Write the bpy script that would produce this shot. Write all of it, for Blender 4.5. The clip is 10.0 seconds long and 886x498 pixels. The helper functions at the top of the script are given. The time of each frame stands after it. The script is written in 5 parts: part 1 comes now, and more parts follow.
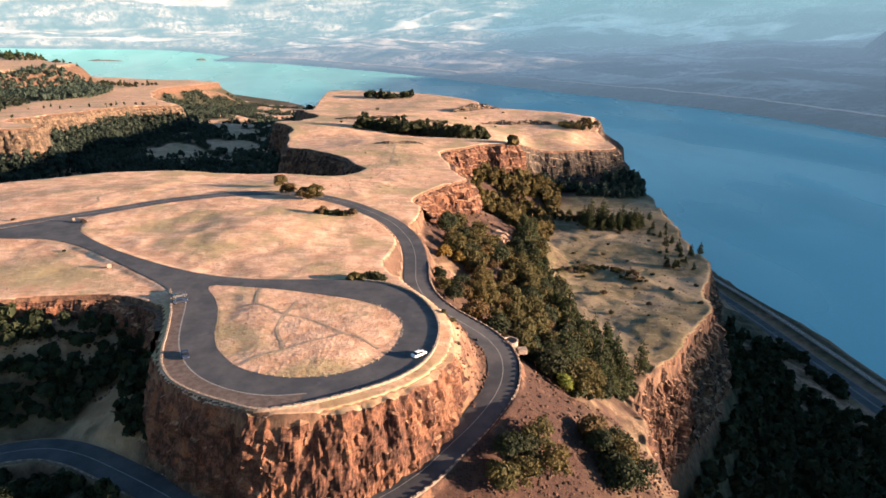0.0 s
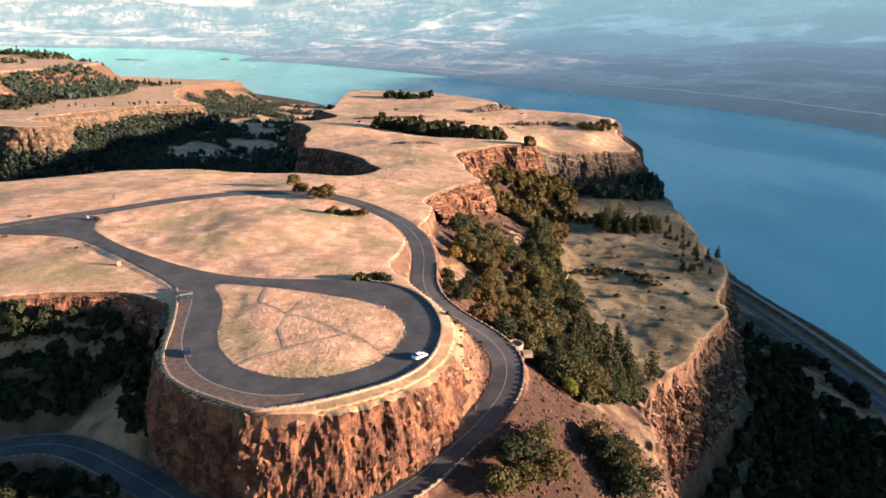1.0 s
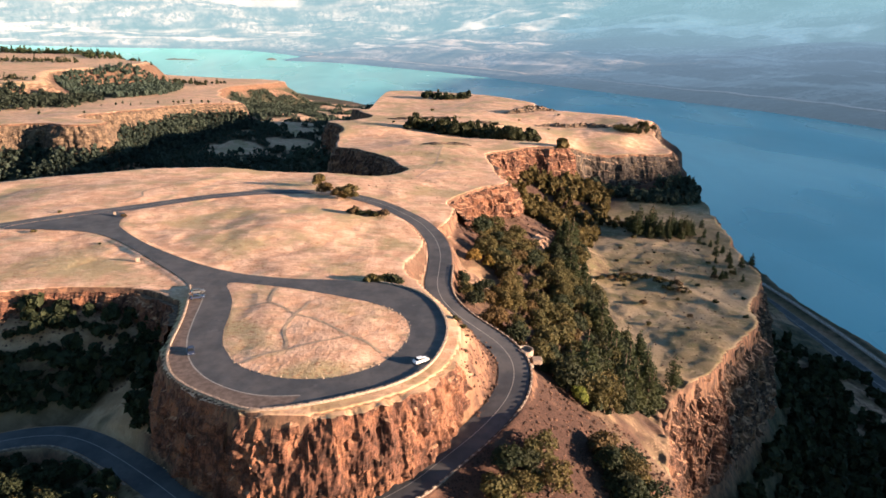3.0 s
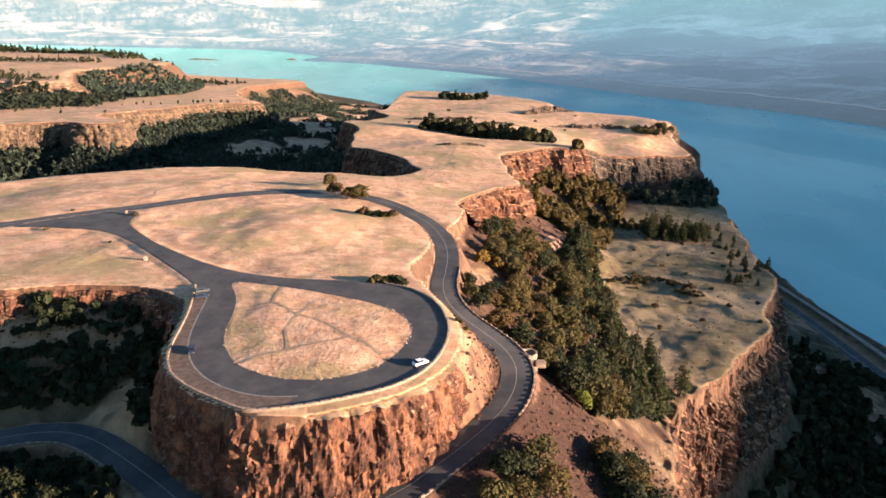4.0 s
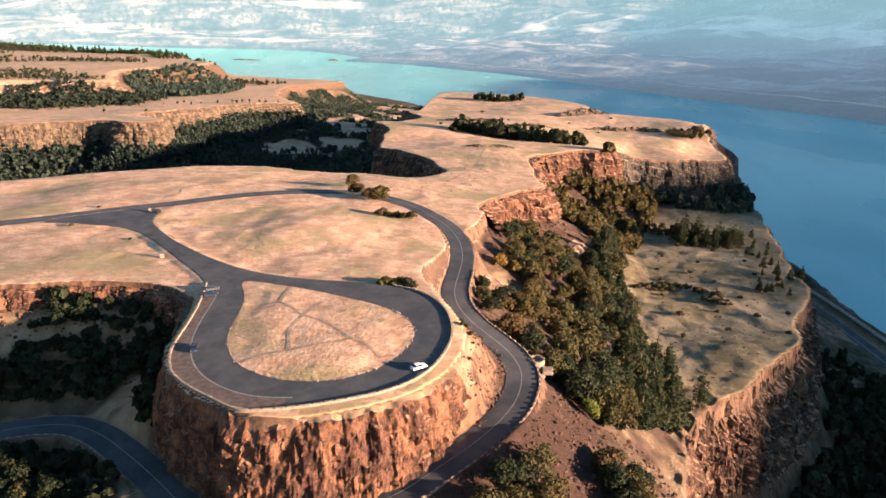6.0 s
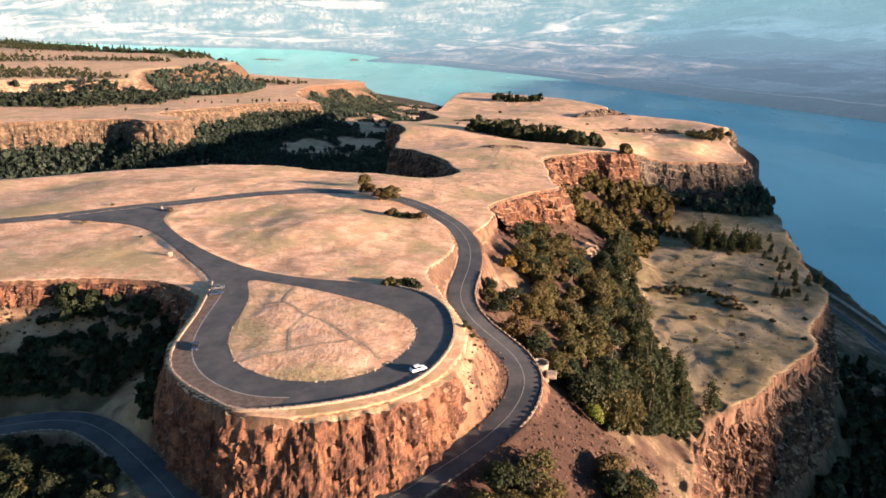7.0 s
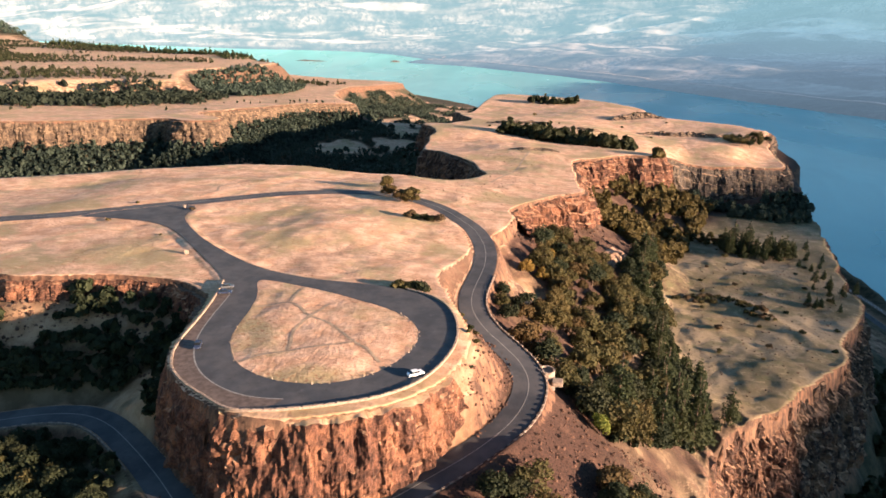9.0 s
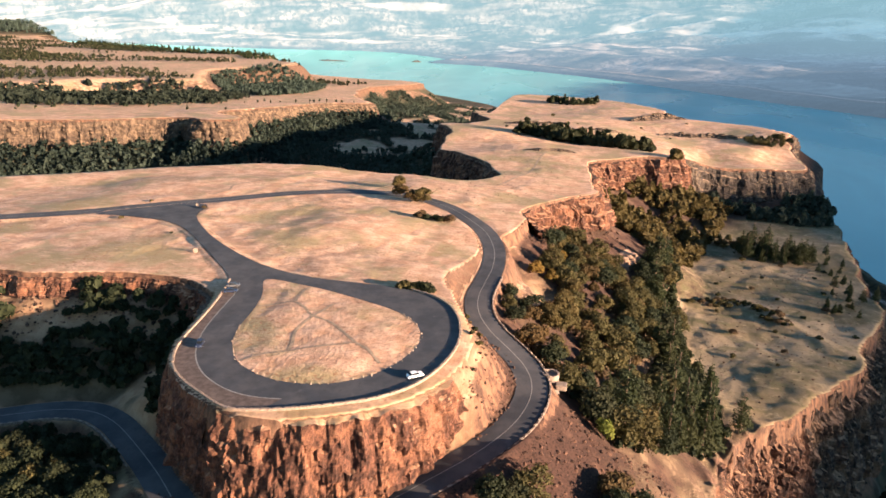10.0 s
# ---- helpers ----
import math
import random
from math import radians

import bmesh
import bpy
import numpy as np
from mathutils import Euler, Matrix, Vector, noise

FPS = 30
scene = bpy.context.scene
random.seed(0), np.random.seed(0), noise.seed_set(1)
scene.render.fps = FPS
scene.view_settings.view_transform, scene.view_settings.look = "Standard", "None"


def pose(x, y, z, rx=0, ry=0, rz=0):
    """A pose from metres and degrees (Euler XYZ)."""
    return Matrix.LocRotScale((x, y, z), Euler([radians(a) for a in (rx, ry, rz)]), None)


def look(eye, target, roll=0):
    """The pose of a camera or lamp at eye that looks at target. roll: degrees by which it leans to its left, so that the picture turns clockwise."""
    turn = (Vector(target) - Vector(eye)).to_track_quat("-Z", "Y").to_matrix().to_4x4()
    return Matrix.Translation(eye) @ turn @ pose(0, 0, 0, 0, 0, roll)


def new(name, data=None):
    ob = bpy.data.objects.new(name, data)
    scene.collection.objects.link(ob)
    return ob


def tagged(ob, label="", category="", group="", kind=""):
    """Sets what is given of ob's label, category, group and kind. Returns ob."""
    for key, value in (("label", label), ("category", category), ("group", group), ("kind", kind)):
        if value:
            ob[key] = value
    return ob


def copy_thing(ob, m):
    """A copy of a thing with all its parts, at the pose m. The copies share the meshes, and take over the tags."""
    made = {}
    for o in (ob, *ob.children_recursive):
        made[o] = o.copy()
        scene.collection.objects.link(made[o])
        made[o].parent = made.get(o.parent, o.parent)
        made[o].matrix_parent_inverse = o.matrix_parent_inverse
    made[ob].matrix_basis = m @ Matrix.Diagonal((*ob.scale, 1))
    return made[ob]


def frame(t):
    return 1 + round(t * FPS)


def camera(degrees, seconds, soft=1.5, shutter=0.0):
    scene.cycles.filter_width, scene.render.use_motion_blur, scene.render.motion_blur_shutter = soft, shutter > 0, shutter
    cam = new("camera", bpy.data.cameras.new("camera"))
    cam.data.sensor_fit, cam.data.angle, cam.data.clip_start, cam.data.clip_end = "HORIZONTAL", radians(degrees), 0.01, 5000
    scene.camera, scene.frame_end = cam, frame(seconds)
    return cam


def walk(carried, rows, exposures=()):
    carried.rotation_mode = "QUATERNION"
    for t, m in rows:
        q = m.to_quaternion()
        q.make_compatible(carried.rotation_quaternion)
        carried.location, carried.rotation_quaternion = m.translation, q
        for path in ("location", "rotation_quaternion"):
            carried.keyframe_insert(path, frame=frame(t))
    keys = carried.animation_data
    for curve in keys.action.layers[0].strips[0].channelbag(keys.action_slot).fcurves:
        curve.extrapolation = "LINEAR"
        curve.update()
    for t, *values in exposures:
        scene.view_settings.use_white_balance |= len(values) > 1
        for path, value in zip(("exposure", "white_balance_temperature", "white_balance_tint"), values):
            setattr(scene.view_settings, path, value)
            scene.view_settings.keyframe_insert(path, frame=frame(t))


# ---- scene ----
cam = camera(65.2, 10.0, 1.65)
PATH = [
    (0, (12.633, -154.322, 77.584), (12.853, -152.433, 76.965), 1.0),
    (0.5, (14.868, -153.985, 77.594), (15.06, -152.093, 76.974), 1.0),
    (1, (17.212, -153.617, 77.631), (17.373, -151.722, 77.012), 1.1),
    (1.5, (19.42, -153.203, 77.669), (19.554, -151.306, 77.049), 1.0),
    (2, (21.745, -152.692, 77.702), (21.848, -150.794, 77.082), 1.1),
    (2.5, (23.983, -152.233, 77.726), (24.059, -150.333, 77.106), 1.1),
    (3, (26.327, -151.702, 77.795), (26.371, -149.801, 77.175), 1.1),
    (4.5, (32.916, -150.069, 77.921), (32.879, -148.168, 77.301), 1.1),
    (5, (35.236, -149.411, 77.946), (35.169, -147.51, 77.326), 1.1),
    (5.5, (37.289, -148.79, 77.949), (37.196, -146.891, 77.33), 1.1),
    (7, (43.84, -146.638, 78.024), (43.663, -144.744, 77.404), 1.2),
    (7.5, (45.982, -145.807, 78.024), (45.777, -143.916, 77.405), 1.2),
    (8, (48.216, -145.025, 78.034), (47.984, -143.137, 77.415), 1.2),
    (8.5, (50.327, -144.248, 78.046), (50.069, -142.363, 77.428), 1.2),
    (9, (52.453, -143.363, 78.055), (52.166, -141.482, 77.437), 1.2),
    (9.5, (54.549, -142.396, 78.046), (54.234, -140.521, 77.428), 1.2),
    (10, (56.71, -141.402, 78.027), (56.365, -139.531, 77.408), 1.2),
]
walk(cam, [(t, look(e, g, r)) for t, e, g, r in PATH])

# ---------------------------------------------------------------- light
SUN_FROM = (0.9605, -0.2784)          # towards the low sun, on the plan
SUN_UP = radians(9.4)
sun = new("sun", bpy.data.lights.new("sun", "SUN"))
sun.data.energy, sun.data.angle, sun.data.color = 5.2, radians(1.2), (1.0, 0.72, 0.53)
sun.matrix_world = look((SUN_FROM[0] * 900, SUN_FROM[1] * 900, 900 * math.tan(SUN_UP)), (0, 0, 0))
world = bpy.data.worlds.new("world")
scene.world = world
world.use_nodes = True
wn = world.node_tree
sky = wn.nodes.new("ShaderNodeTexSky")
sky.sky_type, sky.sun_disc = "NISHITA", False
sky.sun_elevation, sky.sun_rotation = SUN_UP, math.atan2(SUN_FROM[0], SUN_FROM[1])
sky.altitude, sky.air_density, sky.dust_density, sky.ozone_density = 200, 1.0, 0.1, 2.5
tint = wn.nodes.new("ShaderNodeMix")
tint.data_type, tint.blend_type = "RGBA", "MULTIPLY"
tint.inputs[0].default_value = 1.0
tint.inputs[7].default_value = (0.90, 0.98, 1.0, 1)
wn.links.new(sky.outputs[0], tint.inputs[6])
wn.links.new(tint.outputs[2], wn.nodes["Background"].inputs[0])
wn.nodes["Background"].inputs[1].default_value = 0.055
scene.view_settings.exposure = 2.3

# ---------------------------------------------------------------- small tools
rnd = random.Random(7)
rng = np.random.default_rng(11)
LATTICE = rng.random((4, 256, 256))


def vnoise(x, y, k=0):
    """Smooth value noise, 0 to 1, on arrays."""
    xi, yi = np.floor(x).astype(int), np.floor(y).astype(int)
    fx, fy = x - xi, y - yi
    fx, fy = fx * fx * (3 - 2 * fx), fy * fy * (3 - 2 * fy)
    L = LATTICE[k]
    a, b = L[xi & 255, yi & 255], L[(xi + 1) & 255, yi & 255]
    c, d = L[xi & 255, (yi + 1) & 255], L[(xi + 1) & 255, (yi + 1) & 255]
    return (a * (1 - fx) + b * fx) * (1 - fy) + (c * (1 - fx) + d * fx) * fy


def fbm(x, y, size, octaves=4, k=0):
    """Layered noise about 0, of a first wavelength in metres."""
    out, amp, tot = 0.0, 1.0, 0.0
    for o in range(octaves):
        s = 2.03 ** o / size
        out = out + amp * (vnoise(x * s + 17.3 * o + 100, y * s - 9.1 * o + 100, (k + o) % 4) - 0.5)
        tot += amp
        amp *= 0.5
    return out / tot * 2


def ridged(x, y, size, octaves=3, k=0):
    out, amp, tot = 0.0, 1.0, 0.0
    for o in range(octaves):
        s = 2.1 ** o / size
        out = out + amp * (1 - np.abs(2 * vnoise(x * s + 31.7 * o + 50, y * s + 11.9 * o + 50, (k + o) % 4) - 1))
        tot += amp
        amp *= 0.5
    return out / tot


def sstep(v, a, b):
    t = np.clip((v - a) / (b - a), 0, 1)
    return t * t * (3 - 2 * t)


def rounded(pts, closed=True, times=2):
    """Corner cutting."""
    p = np.array(pts, float)
    for _ in range(times):
        q = np.roll(p, -1, 0) if closed else p[1:]
        b = p if closed else p[:-1]
        r = np.empty((2 * len(b), p.shape[1]))
        r[0::2], r[1::2] = 0.75 * b + 0.25 * q, 0.25 * b + 0.75 * q
        p = r if closed else np.vstack((p[:1], r, p[-1:]))
    return p


def resample(pts, step, closed=False):
    p = np.vstack((pts, pts[:1])) if closed else np.asarray(pts)
    seg = np.hypot(*(np.diff(p[:, :2], axis=0).T))
    s = np.concatenate(([0], np.cumsum(seg)))
    n = max(2, int(s[-1] / step) + 1)
    t = np.linspace(0, s[-1], n)
    return np.stack([np.interp(t, s, p[:, i]) for i in range(p.shape[1])], 1), t


def side(x, y, poly):
    """Distance to a closed outline, negative inside."""
    x, y = np.asarray(x, np.float32), np.asarray(y, np.float32)
    best, inside = np.full(x.shape, 1e18, np.float32), np.zeros(x.shape, bool)
    for (ax, ay), (bx, by) in zip(np.asarray(poly).tolist(), np.roll(poly, -1, 0).tolist()):
        ex, ey = bx - ax, by - ay
        t = np.clip(((x - ax) * ex + (y - ay) * ey) / (ex * ex + ey * ey + 1e-12), 0, 1)
        best = np.minimum(best, (x - ax - t * ex) ** 2 + (y - ay - t * ey) ** 2)
        if ay != by:
            inside ^= ((ay > y) != (by > y)) & (x < ex * (y - ay) / (by - ay) + ax)
    return (np.where(inside, -1, 1) * np.sqrt(best)).astype(float)


def along(x, y, line):
    """Distance to an open line of (x, y, z) and the line's height beside each place."""
    x, y = np.asarray(x, np.float32), np.asarray(y, np.float32)
    best, z = np.full(x.shape, 1e18, np.float32), np.zeros(x.shape, np.float32)
    line = np.asarray(line).tolist()
    for a, b in zip(line[:-1], line[1:]):
        ex, ey = b[0] - a[0], b[1] - a[1]
        t = np.clip(((x - a[0]) * ex + (y - a[1]) * ey) / (ex * ex + ey * ey + 1e-12), 0, 1)
        d = (x - a[0] - t * ex) ** 2 + (y - a[1] - t * ey) ** 2
        near = d < best
        best, z = np.where(near, d, best), np.where(near, a[2] + t * (b[2] - a[2]), z)
    return np.sqrt(best).astype(float), z.astype(float)


def spread(x, y, knots, power=3.0, soft=500.0):
    """Heights between scattered knots (x, y, value)."""
    top, low = 0.0, 0.0
    for kx, ky, v in knots:
        w = ((x - kx) ** 2 + (y - ky) ** 2 + soft) ** (-power / 2)
        top, low = top + w * v, low + w
    return top / low


def mesh_of(name, verts, faces, material=None, smooth=False):
    me = bpy.data.meshes.new(name)
    verts, faces = np.asarray(verts, float), np.asarray(faces, int)
    me.vertices.add(len(verts))
    me.vertices.foreach_set("co", verts.ravel())
    k = faces.shape[1]
    me.loops.add(faces.size)
    me.loops.foreach_set("vertex_index", faces.ravel())
    me.polygons.add(len(faces))
    me.polygons.foreach_set("loop_start", np.arange(0, faces.size, k))
    me.update(calc_edges=True)
    me.polygons.foreach_set("use_smooth", np.full(len(faces), smooth))
    if material:
        me.materials.append(material)
    return me


def sheet_faces(nu, nv, first=0, flip=False):
    i = np.arange(nu * nv).reshape(nu, nv) + first
    q = np.stack((i[:-1, :-1], i[1:, :-1], i[1:, 1:], i[:-1, 1:]), -1).reshape(-1, 4)
    return q[:, ::-1] if flip else q


def part(name, bm, material, parent, label="", m=None):
    """Links a bmesh (or mesh) as one mesh object under a thing or a part."""
    if isinstance(bm, bmesh.types.BMesh):
        me = bpy.data.meshes.new(name)
        bm.to_mesh(me)
        bm.free()
        if material:
            me.materials.append(material)
    else:
        me = bm
    ob = new(name, me)
    ob.parent = parent
    if m is not None:
        ob.matrix_basis = m
    if label:
        ob["label"] = label
    return ob


def block(bm, lo, hi, bevel=0.0, m=None):
    """A box from corner to corner, its edges rounded."""
    r = bmesh.ops.create_cube(bm, size=1)
    vs = r["verts"]
    for v in vs:
        v.co = Vector([lo[i] + (v.co[i] + 0.5) * (hi[i] - lo[i]) for i in range(3)])
    if bevel:
        es = list({e for v in vs for e in v.link_edges})
        r = bmesh.ops.bevel(bm, geom=es, offset=bevel, segments=2, affect="EDGES", profile=0.6)
        vs = list({v for f in r["faces"] for v in f.verts} | {v for v in vs if v.is_valid})
    if m is not None:
        bmesh.ops.transform(bm, matrix=m, verts=vs)
    return vs

# ---------------------------------------------------------------- materials
class Mat:
    """A node material in few words."""

    def __init__(self, name):
        self.m = bpy.data.materials.new(name)
        self.m.use_nodes = True
        self.t = self.m.node_tree
        self.b = self.t.nodes["Principled BSDF"]
        self.b.inputs["Specular IOR Level"].default_value = 0.25
        self.pos = self.add("ShaderNodeNewGeometry").outputs["Position"]

    def add(self, kind, **kw):
        n = self.t.nodes.new(kind)
        for k, v in kw.items():
            setattr(n, k, v)
        return n

    def link(self, a, b):
        self.t.links.new(a, b)

    def put(self, sock, v):
        if hasattr(v, "is_output"):
            self.link(v, sock)
        elif isinstance(v, tuple) and len(v) == 3 and sock.type == "RGBA":
            sock.default_value = (*v, 1)
        else:
            sock.default_value = v

    def scaled(self, v, s):
        n = self.add("ShaderNodeMapping")
        self.link(v, n.inputs[0])
        n.inputs["Scale"].default_value = s
        return n.outputs[0]

    def noise(self, size, detail=4, rough=0.6, stretch=(1, 1, 1), vec=None, distort=0.0):
        n = self.add("ShaderNodeTexNoise")
        self.link(self.scaled(vec or self.pos, tuple(c / size for c in stretch)), n.inputs["Vector"])
        n.inputs["Scale"].default_value = 1
        n.inputs["Detail"].default_value, n.inputs["Roughness"].default_value = detail, rough
        n.inputs["Distortion"].default_value = distort
        return n.outputs[0]

    def cells(self, size, stretch=(1, 1, 1), feature="F1", out=0):
        n = self.add("ShaderNodeTexVoronoi", feature=feature)
        self.link(self.scaled(self.pos, tuple(c / size for c in stretch)), n.inputs["Vector"])
        n.inputs["Scale"].default_value = 1
        return n.outputs[out]

    def ramp(self, v, lo, hi, a=0.0, b=1.0):
        n = self.add("ShaderNodeMapRange", interpolation_type="SMOOTHSTEP")
        self.put(n.inputs[0], v)
        for i, w in enumerate((lo, hi, a, b)):
            n.inputs[1 + i].default_value = w
        return n.outputs[0]

    def mix(self, f, a, b, how="MIX"):
        n = self.add("ShaderNodeMix", data_type="RGBA", blend_type=how)
        self.put(n.inputs[0], f)
        self.put(n.inputs[6], a)
        self.put(n.inputs[7], b)
        return n.outputs[2]

    def math(self, op, a, b=0.0):
        n = self.add("ShaderNodeMath", operation=op)
        self.put(n.inputs[0], a)
        self.put(n.inputs[1], b)
        return n.outputs[0]

    def attr(self, name):
        return self.add("ShaderNodeAttribute", attribute_name=name).outputs["Fac"]

    def up(self):
        n = self.add("ShaderNodeSeparateXYZ")
        self.link(self.t.nodes["Geometry"].outputs["True Normal"], n.inputs[0])
        return n.outputs[2]

    def random(self):
        return self.add("ShaderNodeObjectInfo").outputs["Random"]

    def island(self):
        return self.t.nodes["Geometry"].outputs["Random Per Island"]

    def bump(self, h, strength=0.5, dist=0.3):
        n = self.add("ShaderNodeBump")
        n.inputs["Strength"].default_value, n.inputs["Distance"].default_value = strength, dist
        self.link(h, n.inputs["Height"])
        self.link(n.outputs[0], self.b.inputs["Normal"])

    def done(self, colour, rough=0.9, metal=0.0):
        self.put(self.b.inputs["Base Color"], colour)
        self.put(self.b.inputs["Roughness"], rough)
        self.put(self.b.inputs["Metallic"], metal)
        return self.m


def ground_material():
    g = Mat("dry_grass_and_rock")
    wide, mid, fine = g.noise(38, 5), g.noise(7, 5, 0.65), g.noise(0.9, 4, 0.7)
    grass = g.mix(g.ramp(mid, 0.35, 0.65), (0.46, 0.258, 0.155), (0.68, 0.432, 0.288))
    grass = g.mix(g.ramp(wide, 0.48, 0.61, 0, 0.8), grass, (0.29, 0.235, 0.115))
    grass = g.mix(g.ramp(g.noise(3.2, 5, 0.7), 0.56, 0.68, 0, 0.7), grass, (0.40, 0.20, 0.12))
    grass = g.mix(g.ramp(g.noise(15, 4, 0.6, distort=0.8), 0.55, 0.68, 0, 0.7), grass, (0.33, 0.27, 0.15))
    grass = g.mix(g.ramp(g.noise(5.5, 5, 0.65, (0.28, 1.3, 1), distort=0.7), 0.52, 0.66, 0, 0.6), grass, (0.30, 0.225, 0.125))
    grass = g.mix(g.ramp(g.noise(2.4, 4, 0.65, (0.35, 1.2, 1), distort=0.5), 0.57, 0.67, 0, 0.55), grass, (0.74, 0.47, 0.31))
    grass = g.mix(g.math("MULTIPLY", g.ramp(g.noise(1.2, 3, 0.65), 0.55, 0.64), g.ramp(g.noise(24, 3), 0.42, 0.58, 0.1, 0.75)), grass, (0.27, 0.13, 0.07))
    grass = g.mix(g.ramp(fine, 0.32, 0.50, 0.45, 0), grass, (0.22, 0.135, 0.075))
    grass = g.mix(g.math("MULTIPLY", g.attr("soft"), 0.85), grass, g.mix(g.ramp(mid, 0.38, 0.62), (0.30, 0.155, 0.08), (0.50, 0.29, 0.17)))
    lean = g.mix(g.ramp(mid, 0.38, 0.62), (0.21, 0.155, 0.088), (0.135, 0.108, 0.054))
    lean = g.mix(g.ramp(wide, 0.44, 0.60, 0, 0.8), lean, (0.33, 0.245, 0.155))
    lean = g.mix(g.ramp(g.noise(13, 5, 0.65, distort=0.6), 0.52, 0.64, 0, 0.7), lean, (0.135, 0.12, 0.055))
    lean = g.mix(g.ramp(g.noise(4.5, 5, 0.7, distort=0.5), 0.54, 0.66, 0, 0.75), lean, (0.36, 0.27, 0.16))
    lean = g.mix(g.ramp(g.noise(1.6, 4, 0.7), 0.55, 0.68, 0, 0.6), lean, (0.10, 0.085, 0.04))
    grass = g.mix(g.attr("lean"), grass, lean)
    scree = g.mix(g.ramp(g.cells(0.6, out=0), 0.1, 0.6), (0.012, 0.007, 0.0055), (0.050, 0.025, 0.0175))
    scree = g.mix(g.ramp(mid, 0.48, 0.68, 0, 0.55), scree, (0.105, 0.056, 0.037))
    col = g.mix(g.attr("scree"), grass, scree)
    rock = g.mix(g.ramp(g.noise(2.2, 5, 0.7, (1, 1, 0.35)), 0.35, 0.65), (0.05, 0.028, 0.02), (0.20, 0.105, 0.062))
    steep = g.ramp(g.math("ADD", g.up(), g.math("MULTIPLY", g.math("SUBTRACT", mid, 0.5), 0.25)), 0.70, 0.56)
    col = g.mix(g.math("SUBTRACT", g.ramp(g.math("ADD", g.up(), g.math("MULTIPLY", g.math("SUBTRACT", mid, 0.5), 0.3)), 0.965, 0.83, 0, 0.85), g.attr("soft")), col, scree)
    col = g.mix(g.math("MULTIPLY", steep, g.math("SUBTRACT", 1.0, g.attr("soft"))), col, rock)
    # Woods ground: dark floor with the shade there put into the colour.
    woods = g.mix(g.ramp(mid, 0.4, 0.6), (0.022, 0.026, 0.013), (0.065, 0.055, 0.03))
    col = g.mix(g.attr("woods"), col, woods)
    g.bump(g.math("ADD", fine, g.math("MULTIPLY", mid, 2.0)), 0.55, 0.35)
    return g.done(col, 0.95)


def cliff_material(name, dark, light, warm):
    g = Mat(name)
    col = g.mix(g.ramp(g.noise(1.7, 6, 0.72, (1, 1, 0.55)), 0.36, 0.64), dark, light)
    col = g.mix(g.ramp(g.cells(2.0, (1, 1, 0.3), "DISTANCE_TO_EDGE"), 0.0, 0.09, 0.5, 0), col, tuple(c * 0.4 for c in dark))
    col = g.mix(g.ramp(g.noise(7, 4), 0.46, 0.64, 0, 0.8), col, warm)
    col = g.mix(g.ramp(g.noise(0.35, 3, 0.7), 0.38, 0.5, 0.6, 0), col, tuple(c * 0.45 for c in dark))
    col = g.mix(g.ramp(g.noise(9, 5, 0.65, (0.3, 0.3, 3.2)), 0.54, 0.62, 0, 0.6), col, tuple(c * 0.6 for c in dark))
    ledge = g.ramp(g.math("ADD", g.up(), g.math("MULTIPLY", g.math("SUBTRACT", g.noise(2.5, 4), 0.5), 0.4)), 0.72, 0.94, 0, 0.85)
    col = g.mix(ledge, col, g.mix(g.ramp(g.noise(0.9, 4), 0.35, 0.65), tuple(c * 1.1 for c in warm), (0.40, 0.245, 0.145)))
    g.bump(g.math("ADD", g.noise(0.6, 5, 0.7, (1, 1, 0.4)), g.cells(1.1, (1, 1, 0.2))), 0.7, 0.3)
    return g.done(col, 0.92)


def asphalt_material(name, dark, light):
    g = Mat(name)
    col = g.mix(g.ramp(g.noise(9, 4), 0.35, 0.65), dark, light)
    col = g.mix(g.ramp(g.noise(1.2, 5, 0.75, (1, 0.4, 1)), 0.55, 0.72, 0, 0.5), col, tuple(c * 0.6 for c in dark))
    col = g.mix(g.ramp(g.noise(3.5, 3), 0.62, 0.72, 0, 0.35), col, tuple(c * 1.5 for c in light))
    g.bump(g.noise(0.08, 2), 0.3, 0.01)
    return g.done(col, g.ramp(g.noise(4, 3), 0.3, 0.7, 0.72, 0.92))


def leaf_material(name, a, b, lit):
    g = Mat(name)
    col = g.mix(g.ramp(g.island(), 0.0, 1.0), a, b)
    col = g.mix(g.ramp(g.random(), 0.35, 1.0, 0, 0.6), col, lit)
    col = g.mix(g.ramp(g.noise(1.3, 3), 0.35, 0.6, 0.3, 0), col, tuple(c * 0.6 for c in a))
    thin, both = g.add("ShaderNodeBsdfTranslucent"), g.add("ShaderNodeMixShader")
    g.put(thin.inputs[0], col)
    g.put(both.inputs[0], 0.32)
    g.link(g.b.outputs[0], both.inputs[1])
    g.link(thin.outputs[0], both.inputs[2])
    g.link(both.outputs[0], g.t.nodes["Material Output"].inputs[0])
    return g.done(col, 0.8)


def plain(name, colour, size=0.6, depth=0.25, rough=0.8, metal=0.0):
    g = Mat(name)
    col = g.mix(g.ramp(g.noise(size, 4), 0.3, 0.7), tuple(c * (1 - depth) for c in colour), tuple(min(1, c * (1 + depth)) for c in colour))
    g.bump(g.noise(size * 0.3, 4), 0.4, 0.03)
    return g.done(col, rough, metal)


